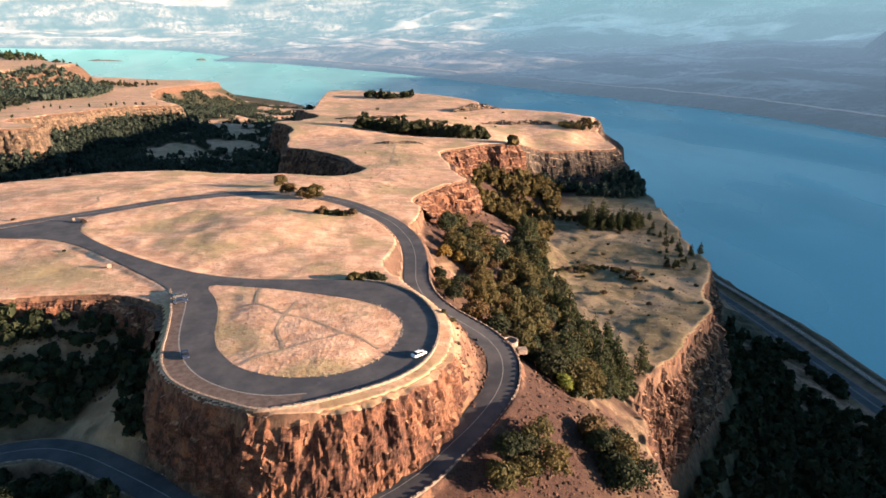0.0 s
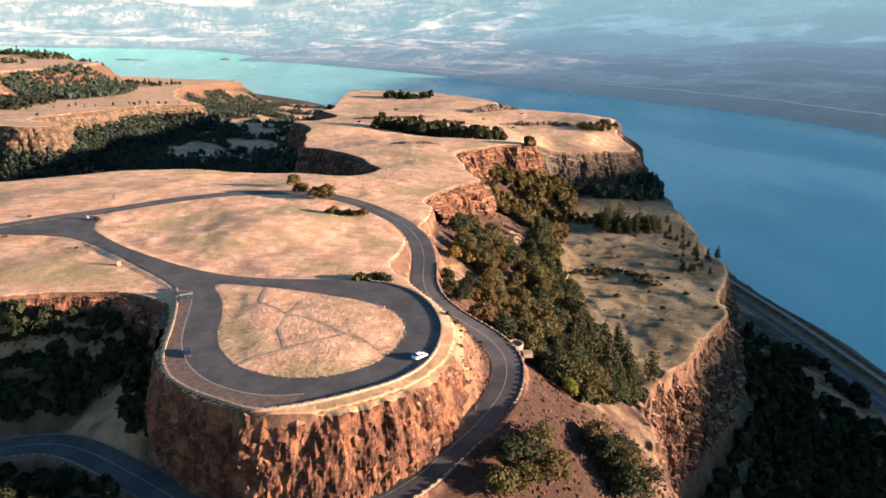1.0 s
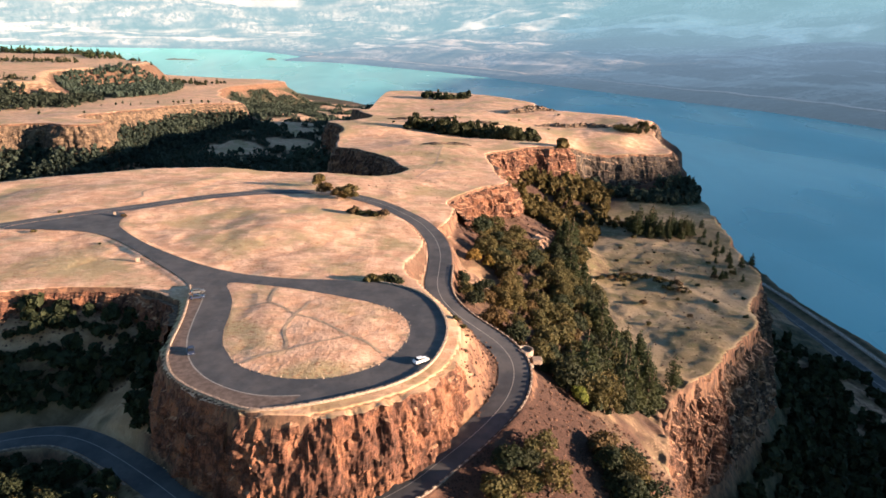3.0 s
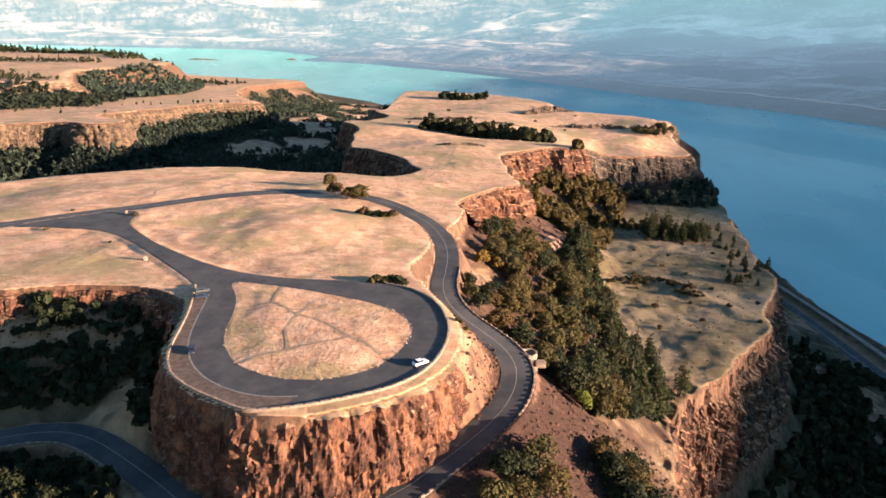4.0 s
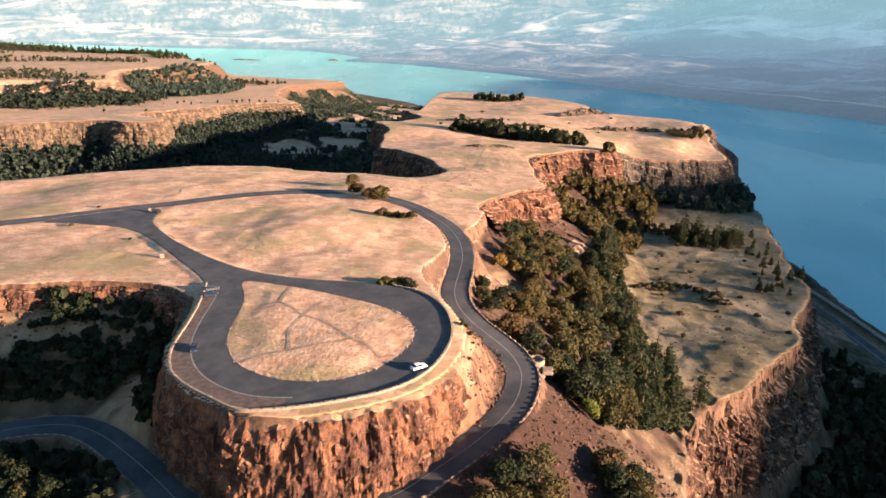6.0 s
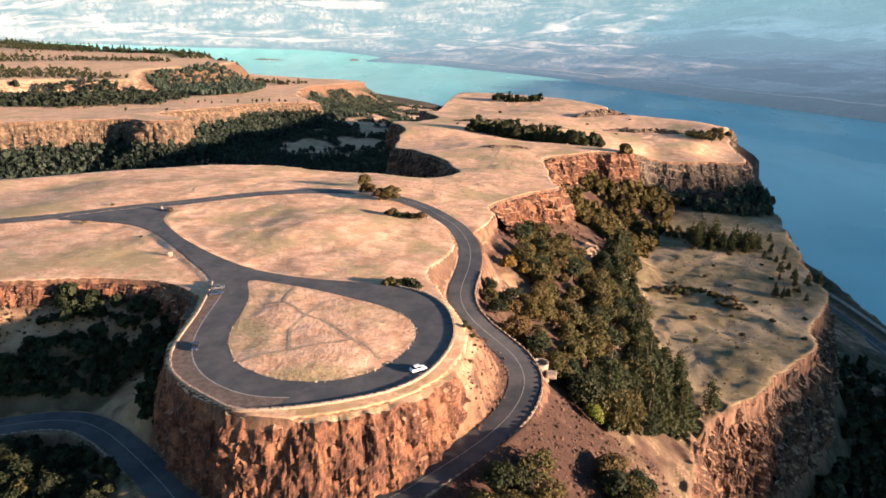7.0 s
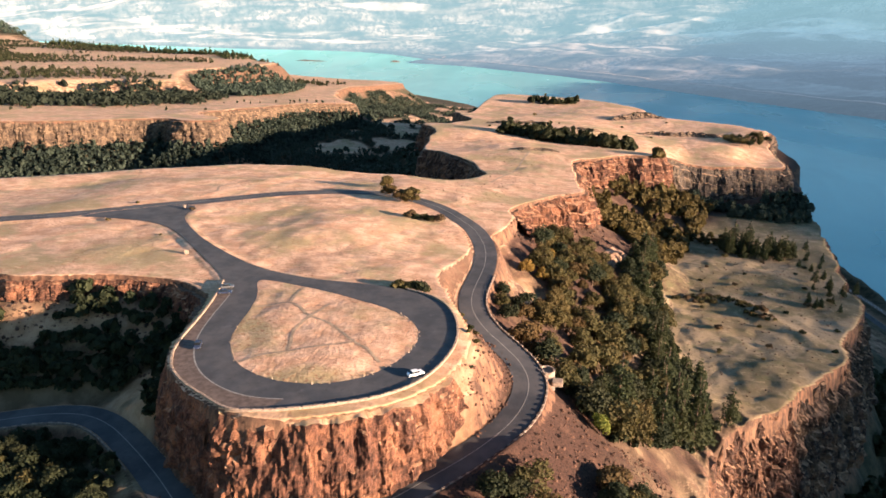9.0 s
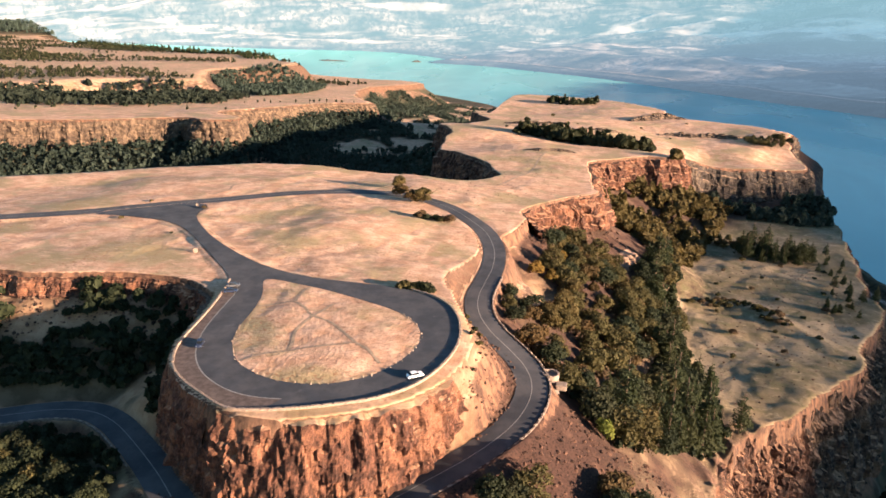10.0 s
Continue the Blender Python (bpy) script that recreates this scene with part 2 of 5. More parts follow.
def water_material():
    g = Mat("river_water")
    col = g.mix(g.ramp(g.noise(260, 4, 0.5, (1, 0.45, 1), distort=0.6), 0.35, 0.65), (0.165, 0.450, 0.462), (0.200, 0.525, 0.535))
    g.bump(g.math("ADD", g.noise(5, 4, 0.6, (1, 1.6, 1)), g.math("MULTIPLY", g.noise(45, 3), 2.5)), 0.35, 0.35)
    g.b.inputs["IOR"].default_value = 1.33
    g.b.inputs["Specular IOR Level"].default_value = 0.35
    return g.done(col, g.ramp(g.noise(300, 3, 0.5, (1, 0.4, 1)), 0.4, 0.65, 0.22, 0.36))


def hills_material():
    g = Mat("far_hills")
    mid, fine = g.noise(130, 5, 0.65, (0.6, 1, 1)), g.noise(34, 4, 0.7)
    g.bump(g.noise(120, 4, 0.55, (0.6, 1, 1)), 0.7, 18.0)
    col = g.mix(g.ramp(mid, 0.36, 0.64), (0.016, 0.026, 0.024), (0.075, 0.075, 0.068))
    col = g.mix(g.math("MULTIPLY", g.attr("bare"), 0.75), col, g.mix(g.ramp(mid, 0.4, 0.6), (0.11, 0.095, 0.083), (0.24, 0.205, 0.175)))
    col = g.mix(g.ramp(fine, 0.40, 0.56, 0.75, 0), col, (0.02, 0.03, 0.03))
    col = g.mix(g.attr("fields"), col, g.mix(g.ramp(mid, 0.35, 0.65), (0.22, 0.182, 0.155), (0.46, 0.385, 0.32)))
    # Air haze put in as blue emission that grows with distance.
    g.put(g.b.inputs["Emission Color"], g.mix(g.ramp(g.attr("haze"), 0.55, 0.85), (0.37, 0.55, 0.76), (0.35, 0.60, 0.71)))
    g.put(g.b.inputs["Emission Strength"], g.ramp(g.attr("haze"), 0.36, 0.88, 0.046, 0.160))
    return g.done(col, 1.0)


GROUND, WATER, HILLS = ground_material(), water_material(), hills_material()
CLIFF = cliff_material("basalt_cliff", (0.030, 0.014, 0.010), (0.150, 0.066, 0.040), (0.215, 0.096, 0.052))
ASPHALT = asphalt_material("worn_asphalt", (0.048, 0.050, 0.055), (0.082, 0.079, 0.080))
LINE = plain("worn_line_paint", (0.24, 0.228, 0.21), 0.5, 0.3)
STONE = plain("parapet_stone", (0.27, 0.205, 0.155), 0.5, 0.35)
LEAF = leaf_material("oak_leaves", (0.054, 0.050, 0.017), (0.094, 0.078, 0.026), (0.115, 0.080, 0.026))
LEAF_BROWN = leaf_material("autumn_leaves", (0.064, 0.044, 0.016), (0.100, 0.064, 0.022), (0.12, 0.070, 0.024))
NEEDLE = leaf_material("conifer_needles", (0.027, 0.038, 0.015), (0.046, 0.056, 0.020), (0.055, 0.056, 0.02))
LEAF_YELLOW = leaf_material("yellowing_leaves", (0.13, 0.085, 0.02), (0.22, 0.145, 0.03), (0.24, 0.14, 0.03))
BARK = plain("bark", (0.11, 0.075, 0.05), 0.3, 0.4)
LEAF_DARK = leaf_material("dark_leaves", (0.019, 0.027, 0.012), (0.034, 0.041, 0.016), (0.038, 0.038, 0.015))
# Bluer, lighter leaves: haze and skylight over shaded, distant woods put into the colour.
LEAF_HAZED = leaf_material("haze_lifted_leaves", (0.034, 0.052, 0.038), (0.054, 0.074, 0.053), (0.052, 0.064, 0.042))
# Darker leaves for the western slopes, missing shade put into the colour.
LEAF_SHADE = leaf_material("dark_shade_leaves", (0.014, 0.024, 0.018), (0.026, 0.038, 0.026), (0.030, 0.036, 0.020))
BRUSH = leaf_material("brown_brush", (0.06, 0.042, 0.02), (0.125, 0.085, 0.042), (0.12, 0.072, 0.035))
STONE_DARK = plain("weathered_stone", (0.16, 0.12, 0.095), 0.5, 0.4)
PAVING = plain("brown_gravel", (0.115, 0.085, 0.070), 1.5, 0.3)
DIRT = plain("trodden_dirt", (0.31, 0.225, 0.15), 1.2, 0.25)
BALLAST = plain("track_ballast", (0.20, 0.15, 0.12), 1.0, 0.3)
WHITE_PAINT = plain("white_car_paint", (0.8, 0.8, 0.8), 2, 0.03, 0.25)
DARK_PAINT = plain("dark_blue_car_paint", (0.03, 0.04, 0.07), 2, 0.1, 0.25)
SILVER_PAINT = plain("silver_car_paint", (0.09, 0.092, 0.098), 2, 0.1, 0.25)
GLASS = plain("tinted_glass", (0.012, 0.014, 0.016), 2, 0.1, 0.08)
RUBBER = plain("tyre_rubber", (0.02, 0.02, 0.02), 0.3, 0.2)
CHROME = plain("bright_metal", (0.6, 0.6, 0.6), 0.5, 0.1, 0.3, 1.0)
TAIL = plain("red_lens", (0.35, 0.02, 0.02), 0.5, 0.1, 0.3)
PALE_CLIFF = cliff_material("pale_basalt", (0.040, 0.028, 0.020), (0.125, 0.084, 0.055), (0.165, 0.112, 0.07))
# Dark grey rock for ledges; on the end cliff it puts shade into the colour.
GREY_SHADE_CLIFF = cliff_material("grey_shade_basalt", (0.020, 0.016, 0.014), (0.090, 0.070, 0.056), (0.145, 0.105, 0.072))
BENCH_CLIFF = cliff_material("ledged_basalt", (0.018, 0.013, 0.011), (0.115, 0.072, 0.048), (0.18, 0.108, 0.064))
WARM_CLIFF = cliff_material("eroded_basalt", (0.024, 0.013, 0.010), (0.125, 0.062, 0.039), (0.20, 0.100, 0.057))
RIM_ROCK = plain("rim_rock", (0.13, 0.080, 0.052), 1.4, 0.5, 0.95)
LIME = leaf_material("yellow_green_leaves", (0.11, 0.14, 0.025), (0.20, 0.22, 0.04), (0.2, 0.2, 0.04))
# Pale earth of the far road, with air haze put in as emission.
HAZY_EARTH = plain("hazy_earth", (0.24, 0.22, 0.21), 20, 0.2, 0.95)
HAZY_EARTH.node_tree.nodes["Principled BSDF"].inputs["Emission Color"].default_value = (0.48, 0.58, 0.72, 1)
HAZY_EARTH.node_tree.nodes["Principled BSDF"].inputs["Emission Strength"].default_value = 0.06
ISLET = plain("islet_rock", (0.09, 0.08, 0.075), 12, 0.4, 0.95)
PALE_ROCK = cliff_material("pale_rock", (0.12, 0.07, 0.045), (0.36, 0.22, 0.145), (0.44, 0.28, 0.185))
SCREE = Mat("scree_rock")
SCREE = SCREE.done(SCREE.mix(SCREE.ramp(SCREE.island(), 0, 1), (0.03, 0.017, 0.012), (0.135, 0.072, 0.048)), 0.95)

# ---------------------------------------------------------------- the plan of the land
def jagged(outline, step, depth, size, where, every=12):
    """Breaks up a smooth rim into bays and noses, where that is wanted."""
    p, s = resample(outline, step, True)
    p, s = p[:-1], s[:-1]
    t = np.roll(p, -1, 0) - np.roll(p, 1, 0)
    t /= np.hypot(t[:, 0], t[:, 1])[:, None]
    o = fbm(s, s * 0 + 3.0, size, 3, 2) * depth + fbm(s, s * 0 + 8.0, size * 0.3, 2, 1) * depth * 0.4
    q = p + np.stack((t[:, 1], -t[:, 0]), 1) * np.where(where(p), o, 0)[:, None]
    keep = where(p) | (np.arange(len(p)) % every == 0)
    return q[keep]


PROMONTORY = [(-36, -5), (-32, -11), (-22, -19), (-10, -25.5), (1, -26.2), (8.2, -23.3), (15.2, -20), (21, -16.3), (27.2, -10.2), (31.8, -3),
              (35, 8), (35.6, 18), (34, 28), (30.5, 38), (27, 47), (23.5, 57), (22.5, 70), (23.5, 84), (25, 98), (25.5, 112), (26.5, 124), (33, 135), (38, 152)]
EAST_RIM = [(37, 175), (43, 203), (60, 240), (72, 247), (71, 265), (66, 316), (66, 346), (69, 369), (80, 380), (112, 406), (132, 404),
            (146, 440), (175, 462), (215, 470), (248, 486), (257, 500), (258, 545), (264, 590), (276, 618), (274, 645)]
NORTH_RIM = [(246, 700), (202, 742), (172, 812), (181, 876), (150, 931), (129, 985), (85, 1022), (9, 1064), (-45, 1073),
             (-48, 974), (-51, 853), (-55, 738), (-72, 742), (-62, 690), (-33, 642), (-50, 615)]
WEST_RIM = [(-73, 530), (-66, 505), (-47, 475), (-48, 448), (-50, 396), (-38, 387), (-17, 358), (0, 330), (12, 310), (14, 280), (8, 266), (-10, 252),
            (-26, 250), (-54, 252), (-93, 259), (-119, 254), (-138, 252), (-164, 228), (-184, 218), (-210, 199), (-260, 170), (-330, 100)]
GULLY_RIM = [(-330, -10), (-220, 5), (-160, 28), (-125, 40), (-91, 46), (-70, 47), (-58, 46), (-47, 40), (-43, 28), (-41, 16), (-39, 5)]
MESA = rounded(PROMONTORY + EAST_RIM + NORTH_RIM + WEST_RIM + GULLY_RIM)
MESA = jagged(MESA, 5.0, 4.5, 30.0, lambda p: ((p[:, 1] > 160) & (p[:, 1] < 720) & (p[:, 0] > -80)) | ((p[:, 0] < -48) & (p[:, 1] < 60) & (p[:, 0] > -200)), 1)
MESA_TOP = [(0, 10, 0), (-25, 40, 0), (20, 20, 0), (-71, 71, 0.0), (-91, 60, -0.5), (-33, 119, 0.3), (-105, 132, -1.5), (-38, 182, -2.6), (-98, 168, -3),
            (-147, 172, -3), (-139, 125, -2), (20, 148, -4), (-30, 205, -3.5), (22, 98, -4.5), (10, 70, -1), (40, 120, -7), (-54, 245, -8), (-119, 245, -6),
            (10, 262, -10), (35, 369, -12.4), (5, 320, -15), (40, 250, -11), (66, 300, -15), (77, 370, -15), (113, 404, -15), (-47, 477, -12)]
MESA_TOP += [(-46, 417, -18), (69, 550, -19), (125, 510, -24), (178, 611, -28), (276, 622, -22), (215, 532, -25), (176, 844, -31), (52, 970, -33), (-17, 814, -34),
             (180, 490, -35), (240, 510, -38), (-40, 1040, -34), (-40, 640, -24), (-200, 180, -6), (-250, 100, -8), (10, -20, 0), (-30, -10, 0)]
MESA_CLIFF = [(5, -24, 21), (22, -15, 18), (28, -9, 13), (33, 2, 6), (-35, -8, 19), (-20, -20, 20), (-42, 25, 12), (-80, 46, 5), (-150, 30, 5), (34, 18, 1.5), (38, 80, 1.5), (36, 140, 5),
              (45, 205, 14), (62, 242, 17), (66, 330, 13), (90, 390, 18), (140, 425, 24), (200, 467, 24), (262, 560, 12), (276, 620, 11), (270, 650, 14),
              (170, 830, 12), (0, 1065, 14), (-50, 700, 25), (-50, 450, 24), (-35, 385, 24), (0, 325, 16), (-50, 252, 5), (-150, 240, 5)]
BENCH = rounded([(105, -420), (100, -150), (97, -60), (97, 0), (101, 30), (107, 55), (118, 80), (136, 95), (152, 115), (176, 138), (188, 155), (184, 172),
                 (210, 200), (222, 230), (224, 260), (232, 300), (243, 340), (252, 380), (260, 430), (272, 480), (284, 540), (304, 600), (312, 680),
                 (280, 745), (215, 810), (205, 900), (172, 985), (120, 1060), (60, 1150), (20, 1400), (-60, 1700), (-140, 1950), (-260, 2120), (-430, 2200), (-560, 2300), (-900, 2450),
                 (-1400, 2550), (-2100, 2950), (-2800, 3500), (-3600, 4200), (-6000, 5700), (-9000, 6300), (-9000, -9000), (300, -9000), (180, -1500)])
BENCH = jagged(BENCH, 5.0, 5.0, 32.0, lambda p: (p[:, 0] > 60) & (p[:, 1] > -150) & (p[:, 1] < 900))
FLOOR = [(150, 200, -58), (200, 300, -59), (215, 400, -62), (120, 95, -56), (60, -90, -52), (-40, -80, -44), (-80, -20, -31), (-150, -40, -34), (-60, 320, -70),
         (-150, 380, -92), (-250, 480, -94), (-150, 700, -96), (-120, 1000, -98), (-245, 970, -84), (-300, 1240, -105), (-380, 1500, -125), (-330, 1770, -152), (-220, 2050, -175), (-100, 1300, -125), (-60, 1700, -160), (-400, 300, -92), (260, 600, -75), (150, 1040, -100), (-400, -300, -40), (300, -600, -60)]
WEST_MESA = rounded([(-1400, 260), (-1000, 330), (-760, 390), (-620, 440), (-530, 488), (-505, 505), (-460, 535), (-420, 572), (-372, 592), (-338, 566), (-316, 588), (-336, 632), (-384, 668),
                     (-392, 700), (-380, 760), (-366, 830), (-360, 888), (-334, 955), (-312, 985), (-280, 1000), (-284, 1036), (-330, 1110), (-384, 1250), (-436, 1420), (-470, 1600),
                     (-440, 1760), (-412, 1880), (-400, 1980), (-440, 2080), (-600, 2200), (-900, 2330), (-1400, 2430), (-2100, 2830), (-2800, 3400), (-6000, 5500), (-9000, 6000), (-9000, 260)])
WEST_MESA = jagged(WEST_MESA, 8.0, 9.0, 60.0, lambda p: (p[:, 0] > -900) & (p[:, 1] < 1700))
# the wooded scarp and the upper terrace behind it
TERRACE = rounded([(-1500, 640), (-1000, 760), (-800, 850), (-740, 960), (-690, 1000), (-590, 1030), (-600, 1090), (-690, 1230), (-700, 1310), (-650, 1430), (-618, 1530), (-640, 1640), (-760, 1760), (-860, 1980),
                   (-1250, 2080), (-2200, 2700), (-2700, 3300), (-6000, 5400), (-9000, 5900), (-9000, 640)])
TERRACE = jagged(TERRACE, 10.0, 14.0, 90.0, lambda p: (p[:, 0] > -1200) & (p[:, 1] < 2000))
LOWER_SCRUB = np.array([(-42, -19), (-56, -8), (-68, -1), (-80, -3), (-112, -24), (-140, -60), (-40, -70)], float)
NEAR_SHORE = [(520, -5000), (470, -1000), (445, 0), (432, 230), (428, 330), (430, 390), (412, 500), (407, 560), (400, 650), (370, 770), (300, 870), (240, 970), (170, 1090),
              (110, 1300), (-20, 1700), (-110, 2000), (-197, 2240), (-316, 2387), (-402, 2480), (-470, 2560), (-620, 2680), (-900, 2750), (-1400, 2850), (-2100, 3250), (-2700, 3800), (-3300, 4500), (-4500, 5700), (-9500, 7000)]
FAR_SHORE = [(-9500, 8600), (-5852, 6983), (-4566, 6752), (-3095, 6444), (-2645, 6474), (-1786, 6546), (-1250, 5900), (-900, 5300), (-1014, 4860), (-930, 4800), (-589, 4674), (-200, 4250),
             (192, 3817), (540, 3220), (849, 2722), (1142, 2277), (1290, 1980), (1370, 1640), (1440, 1200), (1500, 200), (1650, -1000), (1900, -5000)]
RIVER = rounded(NEAR_SHORE + FAR_SHORE, times=1)
WATER_Z = -190.0

# the highway: along the plateau's edge, down round the promontory and off below the gully
HIGHWAY_HIGH = [(-330, 40, -5), (-215, 82, -3.5), (-150, 112, -2.5), (-126, 133, -2.4), (-104, 149, -2.6), (-94, 159, -2.9), (-80, 171, -3), (-60, 181, -3), (-39, 185.5, -3), (-22, 184, -3),
                   (-8, 176, -3.2), (5, 165, -3.6), (15, 151, -4.2), (24, 137, -5), (30, 117, -6), (31.5, 99, -6.8), (30.5, 84, -7.4), (29.5, 72, -8.2), (31, 61, -9.2),
                   (36, 51, -10.6), (42.5, 43.5, -12), (48, 36, -13), (51, 28, -14), (51, 20, -15), (48.5, 11, -16), (44, 3, -17), (38, -5, -18)]
HIGHWAY_LOW = [(31, -12.5, -19), (22.6, -22.2, -20), (8, -32, -21), (-8, -36, -22.2), (-20, -30, -23.4), (-29, -21, -24.3), (-38, -13, -25), (-50, -3.5, -25.6),
                       (-59, 3, -26), (-68, 6.5, -26), (-77, 5.5, -26), (-84, 2.5, -26), (-92, -2, -26), (-115, -16, -26), (-150, -40, -27), (-230, -100, -28)]
HIGHWAY = rounded(HIGHWAY_HIGH + HIGHWAY_LOW, False)
LOT_RIM = [(-46, 47), (-44, 40), (-41, 28), (-39, 16), (-38, 8), (-36.3, 0), (-34.6, -4), (-32, -9), (-28, -13.2), (-23, -17), (-17, -20.5), (-13, -23), (-9.6, -24),
           (-5.5, -23.4), (0, -22), (6.5, -19.5), (13, -16.4), (19, -13), (25, -7), (28.6, 0), (31, 9), (32, 18), (31, 27), (29, 35), (25, 43), (19, 48.6), (12, 51.5)]
LOT_NECK = [(4, 53.3), (-6, 54), (-19, 54.5), (-33, 58), (-46, 64.5), (-62, 77), (-75, 89), (-91, 108), (-100, 121), (-101, 137), (-112, 139), (-127, 127), (-139, 117),
            (-141, 111), (-132, 111.5), (-122, 111), (-110, 109.5), (-100, 105), (-90, 97), (-76, 81.5), (-61, 65), (-51, 54)]
LOT = rounded(LOT_RIM + LOT_NECK, times=1)
ISLAND = rounded([(-36.5, 50), (-30.5, 38), (-28, 25), (-27, 15), (-25, 7), (-21.5, 1), (-18, -4), (-12, -8), (-6, -10.2), (2, -10.4), (9, -8), (15, -3.2), (19.2, 4), (21.5, 12),
                  (22, 18), (20.3, 25), (16, 31), (9, 36.3), (-2, 41), (-13, 45.6), (-24, 48.5), (-32, 50.6)], times=2)
RAIL_BED = np.array([(440, -900, -183), (418, -100, -183), (410, 150, -183), (406, 253, -183), (404, 330, -183), (402, 400, -183), (394, 490, -183), (384, 570, -183), (362, 670, -183), (310, 800, -183), (235, 905, -183)], float)
FREEWAY = np.array([(418, -900, -185), (398, -100, -185), (389, 150, -185), (384, 253, -185), (380, 330, -185), (377, 400, -185), (372, 480, -185), (361, 560, -185), (339, 660, -185), (288, 785, -185), (212, 890, -185)], float)
SHADE_RIDGE = 209.0
EYE_MID = (34.0, -149.0, 78.0)


def squeezed(v):
    """Draws the land beyond three kilometres in, so that it all lies within the camera's reach."""
    d = v - EYE_MID
    r = np.hypot(d[:, 0], d[:, 1])
    k = np.where(r > 3000, (3000 + 1650 * (1 - np.exp(-np.maximum(r - 3000, 0) / 1650))) / np.maximum(r, 1), 1.0)
    return np.asarray(EYE_MID) + d * k[:, None]


def lot_z(x, y):
    """Level of the loop and its approach."""
    return np.minimum(0, spread(x, y, MESA_TOP)) * sstep(-x, 45, 85)


def land(x, y):
    """Height of the near shore's land, and masks of lean grass, scree and woods."""
    mesa, bench, west, river = side(x, y, MESA), side(x, y, BENCH), side(x, y, WEST_MESA), side(x, y, RIVER)
    top = spread(x, y, MESA_TOP) + np.where(mesa < 0, (fbm(x, y, 60, 4) * 1.3 + fbm(x, y, 11, 3, 1) * 0.45) * sstep(-mesa, 4, 30), 0)
    high = spread(x, y, MESA_CLIFF, 3.0, 30.0)
    d = np.maximum(mesa - 1.1 * sstep(high, 3, 8) * sstep(y, 110, 160), 0)
    w = 0.9 + 0.09 * high
    left = sstep(-x, 20, 60)
    slope = 0.55 + 0.05 * left
    z_mesa = top - high * np.clip(d / w, 0, 1) - slope * np.maximum(d - w, 0)
    floor = spread(x, y, FLOOR) + fbm(x, y, 45, 5) * (1.8 + 2.5 * sstep(-x, 0, 80))
    floor = floor + sstep(x, 90, 130) * (fbm(x, y, 26, 4, 3) * 1.1 + 2.8 * np.exp(-((x - 150) / 16) ** 2 - ((y - 128) / 20) ** 2))
    ridge, _ = along(x, y, np.array([(120, 208, 0), (140, 213, 0), (158, 205, 0), (170, 185, 0), (180, 168, 0)], float))
    floor = floor + 1.8 * np.exp(-(ridge / 6.0) ** 2)
    floor = floor + 13 * np.exp(-((x - 240) / 26) ** 2 - ((y - 450) / 15) ** 2)
    up = np.maximum(z_mesa, floor) + np.where(mesa > 2, fbm(x, y, 9, 4, 2) * 0.9, 0)
    wt = np.clip(-30 - 0.058 * (np.minimum(y, 1000) - 600), -60, -22) - 0.045 * np.clip(y - 1000, 0, 1200)
    terrace = side(x, y, TERRACE)
    wt = wt + (-27 - wt) * sstep(-terrace, -30, 40) + fbm(x, y, 160, 5) * 3.5 + 62 * np.exp(-((x + 2950) / 650) ** 2 - ((y - 3450) / 420) ** 2)
    wh = 26 - 12 * sstep(y, 600, 1000)
    dw = np.maximum(west, 0)
    z_west = wt - wh * np.clip(dw / 5, 0, 1) - 0.62 * np.maximum(dw - 5, 0)
    up = np.maximum(up, z_west)
    db = np.maximum(bench, 0)
    end = 1 - sstep(y, 76, 112)
    up = up + np.where(mesa > 2, end * sstep(bench, -16, 2) * sstep(x, 60, 80) * ((ridged(x + 0.4 * y, y * 0.5, 13, 4, 1) - 0.62) * 7 + fbm(x, y, 5, 3, 2) * 1.6 - 1.5), 0)
    fall = 46 * np.clip(db / (8 + 3 * end), 0, 1) ** 0.8 + 38 * np.clip((db - 8) / 22, 0, 1) + 0.36 * np.maximum(db - 30, 0)
    shore = -190 + 6 * sstep(river, 0, 14) + fbm(x, y, 30, 3) * 0.6
    bed = -190 - np.minimum(-river * 0.5, 14)
    z = np.maximum(up - fall + np.where(db > 8, fbm(x, y, 18, 4) * 2.5, 0), np.where(river > 0, shore, -1e9))
    z = np.where(river > 0, z, bed)
    # roads cut into the slopes
    r, zr = along(x, y, HIGHWAY)
    soft = 1 - sstep(high, 2, 6)
    cut = np.clip((z - zr) * (0.13 + 1.3 * soft), 0.8 + 1.4 * soft, 2.6 + 5 * soft)
    z = np.where((r < 16) & ((mesa > 0) | (y > 60)), zr + (z - zr) * sstep(r, 4.8, 5.0 + np.where(z > zr, cut, np.clip((zr - z) * 0.6, 1.5, 9))), z)
    lot = side(x, y, LOT)
    z = np.where(mesa < 8, z * sstep(lot, 0.4, 3.0) * 1.0 + (1 - sstep(lot, 0.4, 3.0)) * lot_z(x, y), z)
    z = np.where((lot < -0.5) & (x < -45), z - 0.35, z)
    isl = side(x, y, ISLAND)
    z = np.where(isl < 0, 0.16 + 0.5 * sstep(-isl, 0, 12) + fbm(x, y, 9, 3) * 0.35 * sstep(-isl, 0, 5), z)
    for line, half in ((RAIL_BED, 5), (FREEWAY, 11.5)):
        r2, z2 = along(x, y, line)
        z = z2 + (z - z2) * sstep(r2, half, half + 10)
    lean = sstep(mesa, 10, 45) * (1 - sstep(-z, 90, 130)) * sstep(bench, 12, -2)
    lean = lean * sstep(x, -10, 40)
